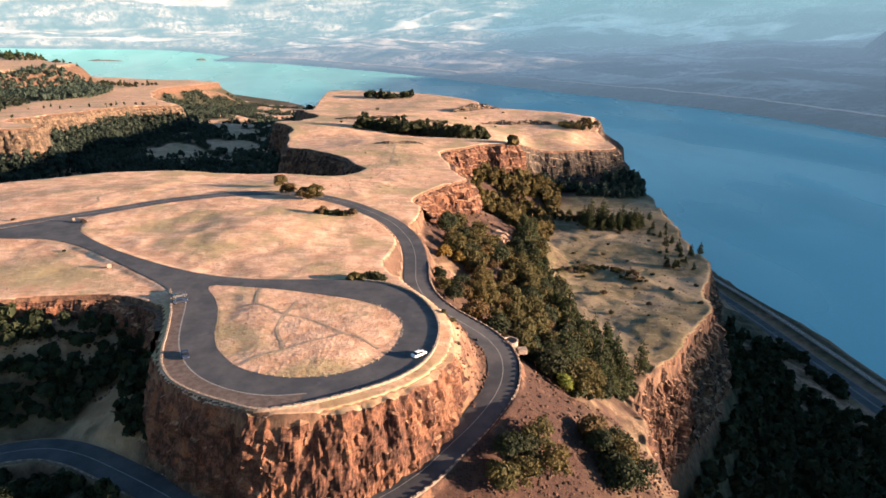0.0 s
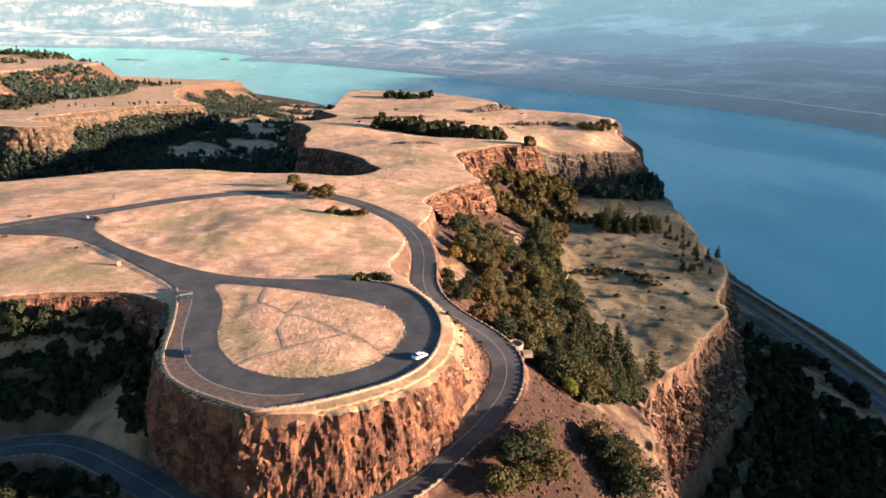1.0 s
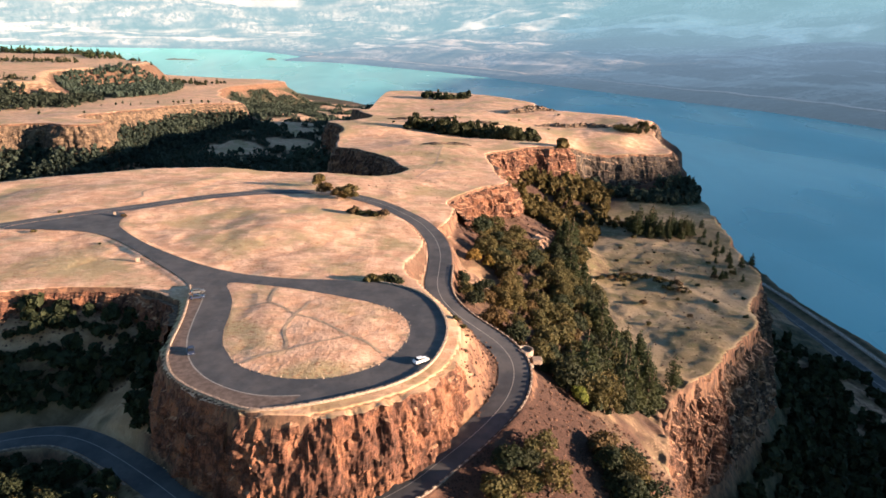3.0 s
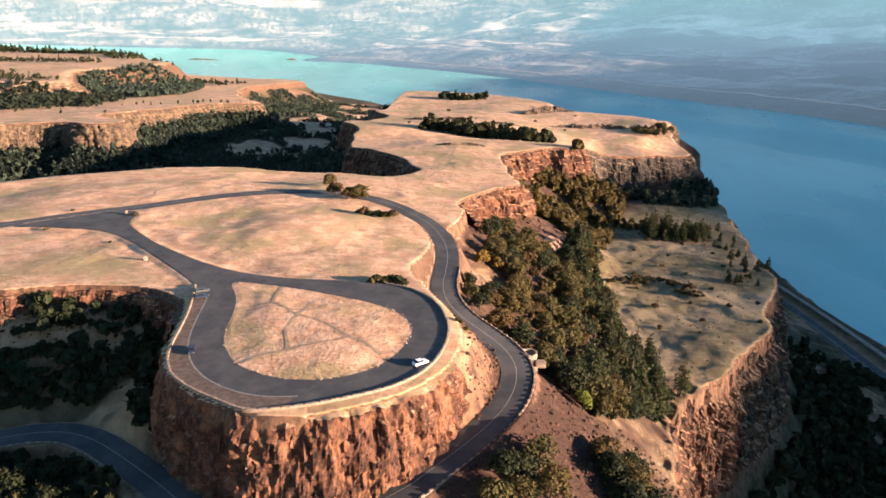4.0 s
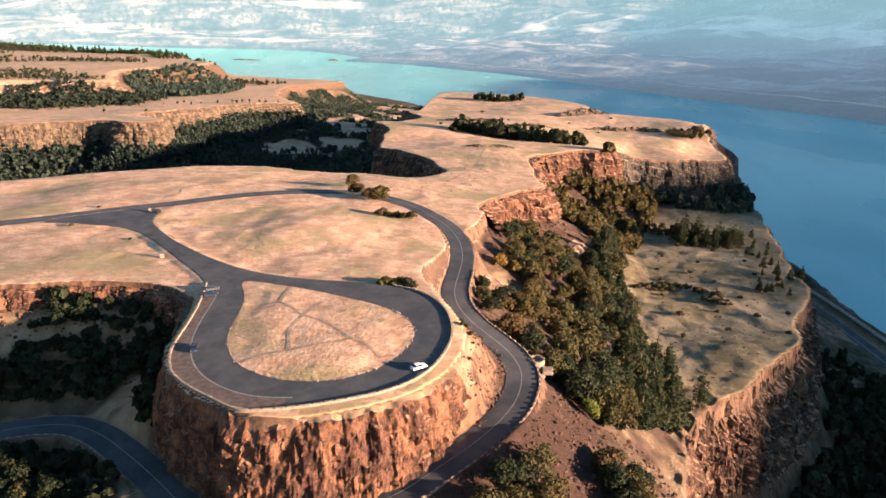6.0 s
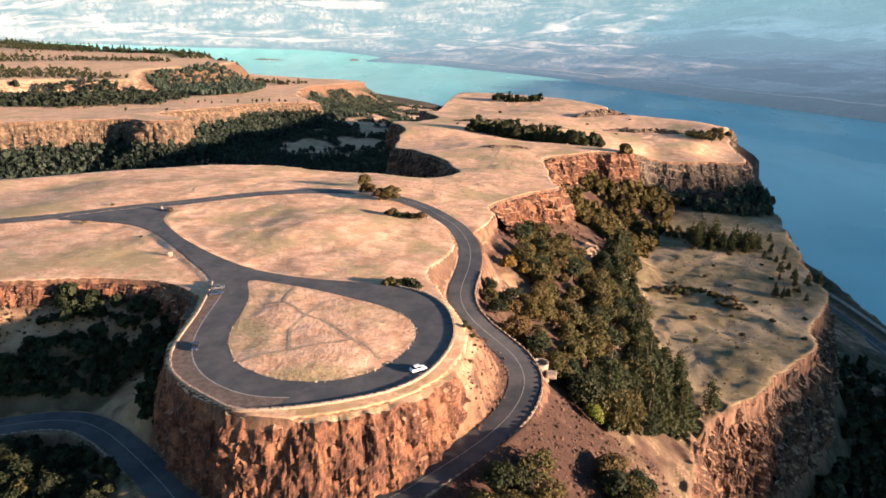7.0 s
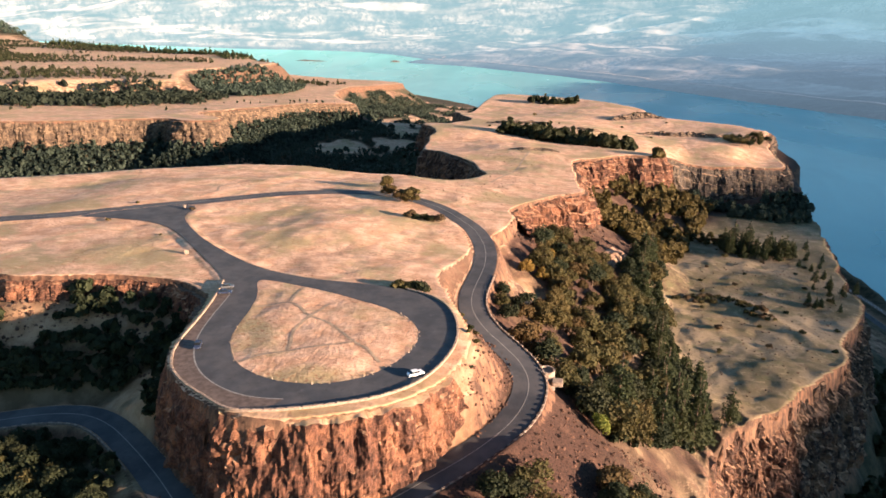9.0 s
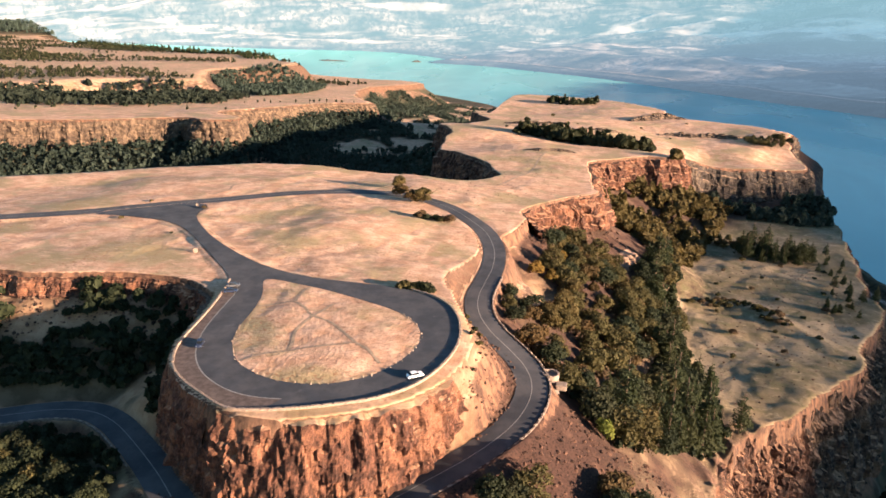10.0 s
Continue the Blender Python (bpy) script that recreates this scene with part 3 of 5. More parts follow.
    scree = sstep(mesa, 3, 12) * (1 - sstep(mesa, 34, 46)) * sstep(60 - y, 0, 45) * sstep(x, -70, 10)
    scree = np.maximum(scree, 0.9 * sstep(mesa, 0.5, 4) * (1 - sstep(mesa, 38, 56)) * sstep(x, -60, 30))
    scree = np.maximum(scree, 0.5 * sstep(bench, 2, 10))
    scree = scree * (1 - 0.9 * sstep(mesa, 3, 8) * sstep(-x, 38, 50) * (1 - sstep(y, 70, 100)))
    lean = np.maximum(lean, sstep(mesa, 3, 8) * sstep(-x, 10, 40) * sstep(west, 0, 8) * (1 - 0.85 * sstep(y, 200, 330)))
    lean = np.maximum(lean, 0.2 * sstep(-west, 20, 120))
    # Darkened woods ground, shade included: canyon, river slope, gully, hill and scrub.
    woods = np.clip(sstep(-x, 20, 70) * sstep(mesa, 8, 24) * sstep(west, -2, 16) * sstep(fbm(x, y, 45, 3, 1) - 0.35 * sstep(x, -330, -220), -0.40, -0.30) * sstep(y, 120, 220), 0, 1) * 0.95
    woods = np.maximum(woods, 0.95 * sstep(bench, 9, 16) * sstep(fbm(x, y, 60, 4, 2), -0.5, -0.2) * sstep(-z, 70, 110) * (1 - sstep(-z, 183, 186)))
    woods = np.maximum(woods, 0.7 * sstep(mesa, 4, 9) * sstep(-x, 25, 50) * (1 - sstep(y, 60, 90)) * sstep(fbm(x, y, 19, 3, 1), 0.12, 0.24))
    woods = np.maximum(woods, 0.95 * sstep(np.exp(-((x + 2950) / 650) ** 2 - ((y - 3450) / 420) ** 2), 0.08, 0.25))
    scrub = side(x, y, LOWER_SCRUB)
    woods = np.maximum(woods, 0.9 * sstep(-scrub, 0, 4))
    # Gully masks also put its shade and warm bounced light into the colour.
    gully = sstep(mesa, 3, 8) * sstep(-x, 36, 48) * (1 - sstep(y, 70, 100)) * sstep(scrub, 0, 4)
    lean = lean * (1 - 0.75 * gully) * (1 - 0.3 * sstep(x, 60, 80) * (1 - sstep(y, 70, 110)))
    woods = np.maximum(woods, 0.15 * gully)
    soft = np.maximum(gully, 0.3 * sstep(mesa, 40, 52) * sstep(x, 60, 80) * (1 - sstep(y, 75, 110)))
    bank = np.exp(-((x - 47) / 9) ** 2 - ((y - 104) / 17) ** 2)
    hump = sstep(mesa, -2, 1) * (1 - sstep(mesa + fbm(x, y, 6, 3, 1) * 6, 3, 6)) * sstep(x, 24, 32) * sstep(y, -12, 2) * (1 - sstep(y, 120, 150)) * sstep(fbm(x, y, 9, 3, 2), -0.35, 0.0)
    soft = np.maximum(np.maximum(soft, 0.9 * bank), 0.55 * hump)
    scree = np.maximum(scree * (1 - np.maximum(bank, 0.6 * hump)), sstep(mesa, 38, 50) * sstep(x, 60, 80) * (1 - sstep(y, 70, 105)) * np.clip(0.62 + fbm(x, y, 8, 4, 1) * 0.9, 0.25, 0.95))
    soft = np.maximum(soft, 0.6 * sstep(lot, 0.3, 1.5) * (1 - sstep(mesa, 3, 6)) * sstep(-mesa, -6, 8) * (1 - sstep(y, 28, 36)) * sstep(x, -38, -34) * sstep(isl, 0.5, 1.5))
    return z, lean, scree, woods, soft


def far_land(x, y):
    """Height of the far shore's hills, and masks of pale fields, bare slopes and distance haze."""
    d = side(x, y, RIVER)
    knots = np.array([(-200, -215), (0, -192), (40, -176), (250, -160), (700, -100), (1500, -30), (3000, 130), (5000, 360), (9000, 800), (20000, 1500)], float)
    z = np.interp(d, knots[:, 0], knots[:, 1])
    z = z + 420 * sstep(-x, 1200, 5500) * np.clip((d - 300) / 5000, 0, 1.5)
    z = z + fbm(x, y, 1500, 4, 1) * 120 * np.clip(d / 2500, 0, 1) + fbm(x, y, 420, 5) * 30 * np.clip(d / 900, 0, 1) + fbm(x, y, 90, 4) * 5 * np.clip(d / 200, 0, 1)
    z = z + 14 * sstep(ridged(x, y, 600, 3, 1), 0.45, 0.85) * np.clip(d / 700, 0, 1)
    # added unseen ridge over the far shore, keeping low sun off the river's edge
    s, q = x * SUN_FROM[0] + y * SUN_FROM[1], x * -SUN_FROM[1] + y * SUN_FROM[0]
    crest = (SHADE_RIDGE - 60 * (1 - sstep(q, 75, 150)) + 26 * sstep(q, 400, 480)) * sstep(q, -1500, -700) * (1 - sstep(q, 3500, 4200))
    z = np.where(d > 0, np.maximum(z, -190 + (crest + 190) * np.exp(-((s - 1750) / 300.0) ** 2) + fbm(x, y, 200, 3) * 8), z)
    # harvested fields: broad swathes up the left-hand hills, thin strips along the near slopes, patches high up
    u, v = x * 0.8 + y * 0.6, y * 0.8 - x * 0.6
    swathe = sstep(fbm(u * 0.5, v, 1100, 3, 2), 0.06, 0.22) * sstep(d, 250, 700) * sstep(-x, -500, 900) * 0.42
    w = 0.83 * y - 0.55 * x
    high = sstep(fbm(x * 0.8, y, 430, 4, 0), -0.02, 0.16) * sstep(d, 2050, 2450) * (1 - 0.8 * sstep(d, 3200, 3700)) * sstep(x, -900, 500)
    top = sstep(fbm(x, y * 0.7, 1000, 3, 2), 0.0, 0.22) * sstep(d, 3500, 4200) * 0.25
    strip = np.exp(-((d - 1290 - 90 * fbm(w, w * 0, 600, 2, 2)) / 42) ** 2) * sstep(fbm(w, w * 0 + 7, 800, 2, 1), 0.10, 0.2) * 1.3
    lower = 0.55 * sstep(fbm(d * 1.4, w * 0.3, 150, 4, 2), 0.15, 0.35) * sstep(d, 150, 300) * (1 - sstep(d, 1100, 1500))
    fields = np.clip(np.maximum(np.maximum(np.maximum(swathe, high), np.maximum(top, lower)), strip), 0, 1)
    bare = sstep(fbm(x * 0.7, y, 260, 4, 3), -0.1, 0.3) * sstep(d, 60, 200)
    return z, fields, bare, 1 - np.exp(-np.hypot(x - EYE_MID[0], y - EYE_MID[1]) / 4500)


NEAR_LAND = np.array(NEAR_SHORE + [(-9500, -9000), (520, -9000)], float)

# ---------------------------------------------------------------- ground, river, hills
def steps(*spans):
    """Grid lines: (from, to, step, growth) one after another."""
    out = []
    for a, b, s, g in spans:
        v = a
        while (v < b) if b > a else (v > b):
            out.append(v)
            v += s if b > a else -s
            s *= g
    return np.array(sorted(out))


def grid_mesh(name, xs, ys, height, material, keep=None):
    X, Y = np.meshgrid(xs, ys, indexing="ij")
    x, y = X.ravel(), Y.ravel()
    z, *masks = height(x, y)
    f = sheet_faces(len(xs), len(ys))
    if keep is not None:
        ok = keep(x, y)
        f = f[ok[f].any(1)]
        used = np.unique(f)
        back = np.full(len(x), -1)
        back[used] = np.arange(len(used))
        f, x, y, z, masks = back[f], x[used], y[used], z[used], [m[used] for m in masks]
    me = mesh_of(name, squeezed(np.stack((x, y, z), 1)), f, material, True)
    return me, masks


gx = steps((-110, 130, 0.85, 1), (130, 262, 1.6, 1), (262, 470, 4, 1), (470, 9000, 8, 1.12), (-110.01, -470, 3.2, 1), (-470, -1000, 6, 1), (-1000.01, -9000, 8, 1.06))
gy = steps((-50, 110, 0.85, 1), (110, 300, 1.4, 1), (300, 640, 2.6, 1), (640, 1150, 5, 1), (1150, 2300, 9, 1), (2300, 7000, 12, 1.05), (-50.01, -6000, 2.0, 1.12))
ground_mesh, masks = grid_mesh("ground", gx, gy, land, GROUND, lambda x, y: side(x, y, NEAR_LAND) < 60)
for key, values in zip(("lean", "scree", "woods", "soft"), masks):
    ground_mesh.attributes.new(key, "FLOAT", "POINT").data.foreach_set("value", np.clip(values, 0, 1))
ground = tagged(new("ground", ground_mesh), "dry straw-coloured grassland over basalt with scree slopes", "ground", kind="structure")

hx = steps((-2600, 2600, 22, 1), (2600, 9000, 30, 1.1), (-2600, -9500, 26, 1.03))
hy = steps((900, 5200, 22, 1), (5200, 14000, 26, 1.03), (900, -1500, 40, 1), (-1500, -6000, 60, 1.15))
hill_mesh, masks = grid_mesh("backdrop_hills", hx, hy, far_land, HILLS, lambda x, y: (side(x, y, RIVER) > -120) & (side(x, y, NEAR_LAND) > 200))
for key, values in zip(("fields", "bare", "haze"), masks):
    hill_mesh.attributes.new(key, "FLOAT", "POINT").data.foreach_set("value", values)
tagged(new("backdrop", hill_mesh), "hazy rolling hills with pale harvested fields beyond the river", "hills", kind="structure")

wx = steps((-9500, 9000, 120, 1))
wy = steps((-6000, 9000, 120, 1))
me, _ = grid_mesh("water", wx, wy, lambda x, y: (np.full(x.shape, WATER_Z),), WATER, lambda x, y: side(x, y, RIVER) < 60)
tagged(new("water", me), "broad calm teal river with faint ripples", "river", kind="structure")


# ---------------------------------------------------------------- roads
def ribbon(line, half, lift, a=None, b=None):
    """A strip along a line: from a to b metres beside it."""
    p, s = resample(line, 1.5)
    t = np.gradient(p[:, :2], axis=0)
    t /= np.hypot(t[:, 0], t[:, 1])[:, None]
    n = np.stack((t[:, 1], -t[:, 0]), 1)
    lo, hi = (-half, half) if a is None else (a, b)
    u = np.linspace(lo, hi, 5 if a is None else 2)
    v = np.empty((len(p), len(u), 3))
    for j, o in enumerate(u):
        v[:, j, :2], v[:, j, 2] = p[:, :2] + n * o, p[:, 2] + lift
    return v.reshape(-1, 3), sheet_faces(len(p), len(u), flip=False)


def outline_fill(name, outer, z, hole=None, material=None):
    bm = bmesh.new()
    edges = []
    for ring in [outer] + ([hole] if hole is not None else []):
        vs = [bm.verts.new((px, py, z(px, py) if callable(z) else z)) for px, py in ring]
        edges += [bm.edges.new((vs[i], vs[(i + 1) % len(vs)])) for i in range(len(vs))]
    bmesh.ops.triangle_fill(bm, edges=edges, use_beauty=True)
    bmesh.ops.recalc_face_normals(bm, faces=bm.faces)
    if sum(f.normal.z for f in bm.faces) < 0:
        bmesh.ops.reverse_faces(bm, faces=bm.faces)
    me = bpy.data.meshes.new(name)
    bm.to_mesh(me)
    bm.free()
    me.materials.append(material)
    return me


road = tagged(new("road", mesh_of("road", *ribbon(HIGHWAY, 4.3, 0.10), ASPHALT, True)), "narrow two-lane asphalt highway winding round the bluff", "road", kind="structure")


def lot_height(px, py):
    return 0.14 + float(lot_z(np.array([px]), np.array([py]))[0])


lot = tagged(new("road_loop", outline_fill("road_loop", LOT, lot_height, ISLAND, ASPHALT)), "dark worn asphalt overlook loop and its approach", "road", kind="structure")

# ---------------------------------------------------------------- rock faces
def lot_of(i, j, k):
    """An even random number from 0 to 1 for each block of rock."""
    v = np.sin(i * 127.1 + j * 311.7 + k * 74.7) * 43758.5453
    return v - np.floor(v)


def rock_face(name, line, width_step, reach, material, rough, lean_out, label, height_at, seed, cols=2.6, bays=0.0, tuck=1.2, chips=1.0, inset=None, turf=False):
    """A broken, columned basalt face along a rim; line runs with the open side on its right."""
    p, s = resample(np.asarray(line, float), width_step)
    t = np.gradient(p[:, :2], axis=0)
    t /= np.hypot(t[:, 0], t[:, 1])[:, None]
    for _ in range(6):
        t[1:-1] = (t[:-2] + 2 * t[1:-1] + t[2:]) / 4
    n = np.stack((t[:, 1], -t[:, 0]), 1)
    H = height_at(p[:, 0], p[:, 1])
    inner, lean, scree, _, soft = land(p[:, 0] - n[:, 0] * tuck, p[:, 1] - n[:, 1] * tuck)
    edge = np.maximum(land(p[:, 0] - n[:, 0] * 0.3, p[:, 1] - n[:, 1] * 0.3)[0], inner - 1.0)
    rows = max(8, int(H.max() / reach))
    v = np.empty((len(s), rows + 2, 3))
    S = s + seed * 37.0
    for j in range(rows + 2):
        f = (j - 1) / rows
        depth = np.clip(f, 0, 1) * H
        wv = 0.9 + 0.09 * H
        big = ridged(S, depth * 0.25, 9.0, 2, 1) * 2.4 * rough + bays * ridged(S, depth * 0.15, 34.0, 2, 2)
        col = (ridged(S + fbm(S, depth, 6, 2) * 1.5, depth * 0.16, cols, 2, 0) - 0.35) * 1.0 * rough
        chip = (fbm(S / chips, depth * 0.45 / chips, 1.7, 3, 2) * 1.0 + np.floor(vnoise(S / 2.1 / chips, depth / 7 / chips, 3) * 4) / 4 * 1.3) * rough
        shelf = np.floor(f * max(3.2, H.max() / 7) + fbm(S, depth * 0, 14, 2, 3) * 0.9) * 0.5 * lean_out * rough
        for bw, amp, k in ((2.3 * min(chips, 1.7), 1.25, 1), (1.1 * min(chips, 1.7), 0.7, 2)):
            i = np.floor((S + fbm(S, depth, 5 * bw, 2, k) * bw * 0.9) / bw)
            q = np.floor((depth + fbm(S, depth, 7, 2, k) * 0.8) / (bw * 1.5) + lot_of(i, 0, k) * 3)
            chip = chip + (lot_of(i, q, k) - 0.5) * amp * rough
        fade = np.clip(f * 5, 0.65, 1)
        out = -tuck * (0.7 + 0.9 * vnoise(S / 3.1, S * 0 + 4.0, 3)) if j == 0 else -0.25 - (0 if inset is None else inset(p[:, 0])) + np.clip(f, 0, 1.2) * wv + (0.9 + (big + col + chip + shelf) * fade) * np.clip(H / 8, 0.25, 1)
        v[:, j, :2] = p[:, :2] + n * np.reshape(out * np.ones(len(s)), (-1, 1))
        v[:, j, 2] = (inner if j == 0 else edge) + ((-0.3 if turf else -1.7) if j == 0 else (-0.3 if turf else -1.0) - 1.3 * np.clip(H / 12, 0.4, 1) * vnoise(S / 2.2, S * 0 + 9.0, 1) * vnoise(S / 6.1, S * 0 + 5.0, 2) * 1.6) - (0 if j == 0 else 1) * f * H + (fbm(S, depth, 3, 2) * 0.5 * rough * np.clip(f * 4, 0, 1) if 1 < j else 0)
    me = mesh_of(name, v.reshape(-1, 3), sheet_faces(len(s), rows + 2, flip=True), material, False)
    me.materials.append(GROUND)
    me.materials.append(RIM_ROCK)
    slot = np.zeros((len(s) - 1, rows + 1), int)
    slot[:, 0] = 1 if turf else 2
    slot[:, 1] = (vnoise(S / 2.9, S * 0 + 6.0, 1) > (0.5 if turf else 0.75))[:-1]
    me.polygons.foreach_set("material_index", slot.ravel())
    for key, values in (("lean", lean), ("scree", scree), ("soft", soft)):
        me.attributes.new(key, "FLOAT", "POINT").data.foreach_set("value", np.repeat(values, rows + 2))
    return tagged(new(name, me), label, "cliff", kind="structure")


def outcrop(line, high, deep, seed, label, mat=None):
    """A low broken ledge of rock with grass running up to its back."""
    p, s = resample(np.asarray(line, float), 0.9)
    t = np.gradient(p[:, :2], axis=0)
    t /= np.hypot(t[:, 0], t[:, 1])[:, None]
    n = np.stack((t[:, 1], -t[:, 0]), 1)
    ends = np.clip(np.minimum(s, s[-1] - s) / (0.25 * s[-1]), 0, 1) ** 0.6
    v = np.empty((len(s), 9, 3))
    for j, (o, up) in enumerate(((-1.0, -0.1), (-0.45, 0.55), (-0.12, 0.95), (0, 1.0), (0.08, 0.7), (0.16, 0.62), (0.22, 0.3), (0.34, 0.22), (0.5, -0.25))):
        c = np.floor(s / 2.6 + seed)
        q = p[:, :2] + n * (o * deep + (lot_of(c, j // 2, seed) - 0.5) * high * 0.5)[:, None]
        rise = high * ends * (0.75 + 0.5 * lot_of(c, 1, seed))
        v[:, j, :2] = q
        v[:, j, 2] = land(q[:, 0], q[:, 1])[0] + up * rise + (fbm(s, s * 0 + j, 2.0, 2, 1) * 0.3 if 0 < j < 8 else -0.1)
    me = mesh_of("rock_ledge", v.reshape(-1, 3), sheet_faces(len(s), 9, flip=True), mat or GREY_SHADE_CLIFF, False)
    return tagged(new("rock_ledge", me), label, "rock ledge", kind="structure")


def cliff_height(x, y):
    return spread(x, y, MESA_CLIFF, 3.0, 30.0)


def stretch_of(outline, a, b):
    """The part of a closed outline from the corner nearest to a on to the one nearest to b."""
    i = int(np.argmin(np.hypot(*(outline - a).T)))
    j = int(np.argmin(np.hypot(*(outline - b).T)))
    return outline[i:j + 1] if j >= i else np.vstack((outline[i:], outline[:j + 1]))


rock_face("cliff", stretch_of(MESA, (-41, 20), (-14, -23.5)), 0.42, 0.5, CLIFF, 0.7, 0.5, "dark shaded basalt cliff under the loop's western side", cliff_height, 9, inset=lambda x: 1.5, turf=True)
rock_face("cliff", stretch_of(MESA, (-14, -23.5), (34, -1)), 0.42, 0.5, CLIFF, 0.82, 0.9, "tall fluted orange-brown basalt cliff under the overlook loop", cliff_height, 1, inset=lambda x: 1.5 - 1.5 * sstep(x, -8, 12), turf=True)
rock_face("cliff", stretch_of(MESA, (-160, 28), (-42, 24)), 0.6, 0.5, CLIFF, 0.8, 0.7, "low broken basalt rim above the shaded gully", cliff_height, 2)
rock_face("cliff", stretch_of(MESA, (36, 160), (71, 262)), 0.6, 0.7, CLIFF, 1.5, 1.6, "stepped sunlit basalt cliff beside the wooded slope", cliff_height, 3, 3.4, 2.0, 1.2, 1.6)
rock_face("cliff", stretch_of(MESA, (71, 262), (140, 428)), 0.8, 0.8, CLIFF, 1.6, 1.2, "sunlit red basalt cliff band along the plateau", cliff_height, 4, 4.0, 3.0, 1.2, 2.0)
rock_face("cliff", stretch_of(MESA, (140, 428), (272, 648)), 1.1, 0.9, GREY_SHADE_CLIFF, 1.2, 1.5, "grey shaded basalt cliff at the plateau's end", cliff_height, 5, 4.5, 3.0, 1.2, 2.2)
rock_face("cliff", stretch_of(MESA, (-50, 615), (12, 300)), 1.3, 1.2, CLIFF, 1.2, 1.2, "shadowed basalt cliff round the western bay", cliff_height, 6, 5.0, 0.0, 1.2, 2.5)


def bench_height(x, y):
    return np.full(x.shape, 44.0)


rock_face("cliff", stretch_of(BENCH, (97, -60), (146, 108)), 0.5, 0.55, WARM_CLIFF, 1.5, 1.0, "eroded orange-brown rock slope at the lower bench's end", bench_height, 11, 3.4, 3.0, 1.4, 1.3, lambda x: 3.5)
rock_face("cliff", stretch_of(BENCH, (146, 108), (250, 370)), 0.55, 0.6, BENCH_CLIFF, 1.7, 0.9, "ragged basalt cliff below the lower grassy bench", bench_height, 7, 3.2, 4.0, 1.4, 1.5, lambda x: 5.0)


rock_face("cliff", stretch_of(WEST_MESA, (-760, 390), (-384, 1250)), 1.6, 1.2, PALE_CLIFF, 1.6, 1.2, "long sunlit basalt cliff band across the canyon", lambda x, y: 26.5 - 12 * sstep(y, 600, 1000), 8, 8.0, 0.0, 3.0, 3.0)


outcrop([(142, 601), (158, 604), (176, 600), (196, 605), (216, 600), (228, 606)], 4.2, 9, 1, "low dark basalt ledge across the dry plateau")
outcrop([(120, 700), (132, 712), (148, 722), (160, 745), (176, 752), (190, 748)], 6.0, 12, 2, "weathered basalt knoll near the plateau's rim")
outcrop([(60, 560), (78, 566), (92, 562), (104, 570)], 2.0, 6, 3, "low basalt ledge in dry grass")
outcrop([(52, 86), (48.5, 95), (45, 104), (43, 113)], 2.6, 5.5, 6, "pale broken rock bank beside the highway", PALE_ROCK)
outcrop([(78, 196), (84, 208), (92, 222), (96, 232)], 3.0, 8, 7, "pale rock slab among the slope's trees", PALE_ROCK)
outcrop([(20, 396), (32, 392), (46, 398), (60, 394)], 1.8, 5, 4, "low basalt ledge in dry grass")
outcrop([(-20, 620), (6, 612), (30, 622), (52, 616)], 2.4, 7, 5, "low basalt ledge in dry grass")


# ---------------------------------------------------------------- trees
def leaves(count, lobes, leaf, seed, flat=0.75):
    """A crown of small leaf clumps over several lobes (x, y, z, rx, rz)."""
    r = np.random.default_rng(seed)
    lobes = np.asarray(lobes, float)
    weight = lobes[:, 3] ** 2 / (lobes[:, 3] ** 2).sum()
    pick = r.choice(len(lobes), count, p=weight)
    d = r.normal(size=(count, 3))
    d /= np.linalg.norm(d, axis=1)[:, None]
    d[:, 2] = np.where(d[:, 2] < -0.55, -d[:, 2], d[:, 2])
    rad = np.sqrt(r.uniform(0.25, 1.12, count))[:, None]
    L = lobes[pick]
    c = L[:, :3] + d * rad * np.stack((L[:, 3], L[:, 3], L[:, 4]), 1)
    nrm = d * 0.8 + r.normal(size=(count, 3)) * 0.32
    nrm /= np.linalg.norm(nrm, axis=1)[:, None]
    a = np.cross(nrm, r.normal(size=(count, 3)))
    a /= np.linalg.norm(a, axis=1)[:, None]
    b = np.cross(nrm, a)
    s = (leaf * r.uniform(0.6, 1.35, count))[:, None]
    lift = nrm * s * 0.35
    v = np.stack((c - a * s - b * s * flat, c + a * s * 0.8 - b * s * flat * 0.7 + lift * 0.4, c + a * s + b * s * flat, c - a * s * 0.7 + b * s * flat * 0.8 + lift), 1)
    return v.reshape(-1, 3), np.arange(4 * count).reshape(-1, 4)


def trunk_mesh(height, radius, limbs, seed):
    """A tapered, slightly bent trunk with a few limbs."""
    r = random.Random(seed)
    bm = bmesh.new()

    def tube(a, b, ra, rb):
        ax = (b - a)
        q = ax.to_track_quat("Z", "Y").to_matrix().to_4x4()
        bmesh.ops.create_cone(bm, cap_ends=True, segments=6, radius1=ra, radius2=rb, depth=ax.length, matrix=Matrix.Translation((a + b) / 2) @ q)
    mid = Vector((r.uniform(-0.25, 0.25), r.uniform(-0.25, 0.25), height * 0.5))
    top = Vector((r.uniform(-0.4, 0.4), r.uniform(-0.4, 0.4), height))
    tube(Vector((0, 0, -0.8)), mid, radius, radius * 0.7)
    tube(mid, top, radius * 0.7, radius * 0.25)
    for k in range(limbs):
        an = k * 2.4 + r.uniform(0, 1)
        st = mid.lerp(top, r.uniform(0, 0.7))
        tube(st, st + Vector((math.cos(an), math.sin(an), 0.75)) * height * 0.33, radius * 0.4, radius * 0.12)
    return bm


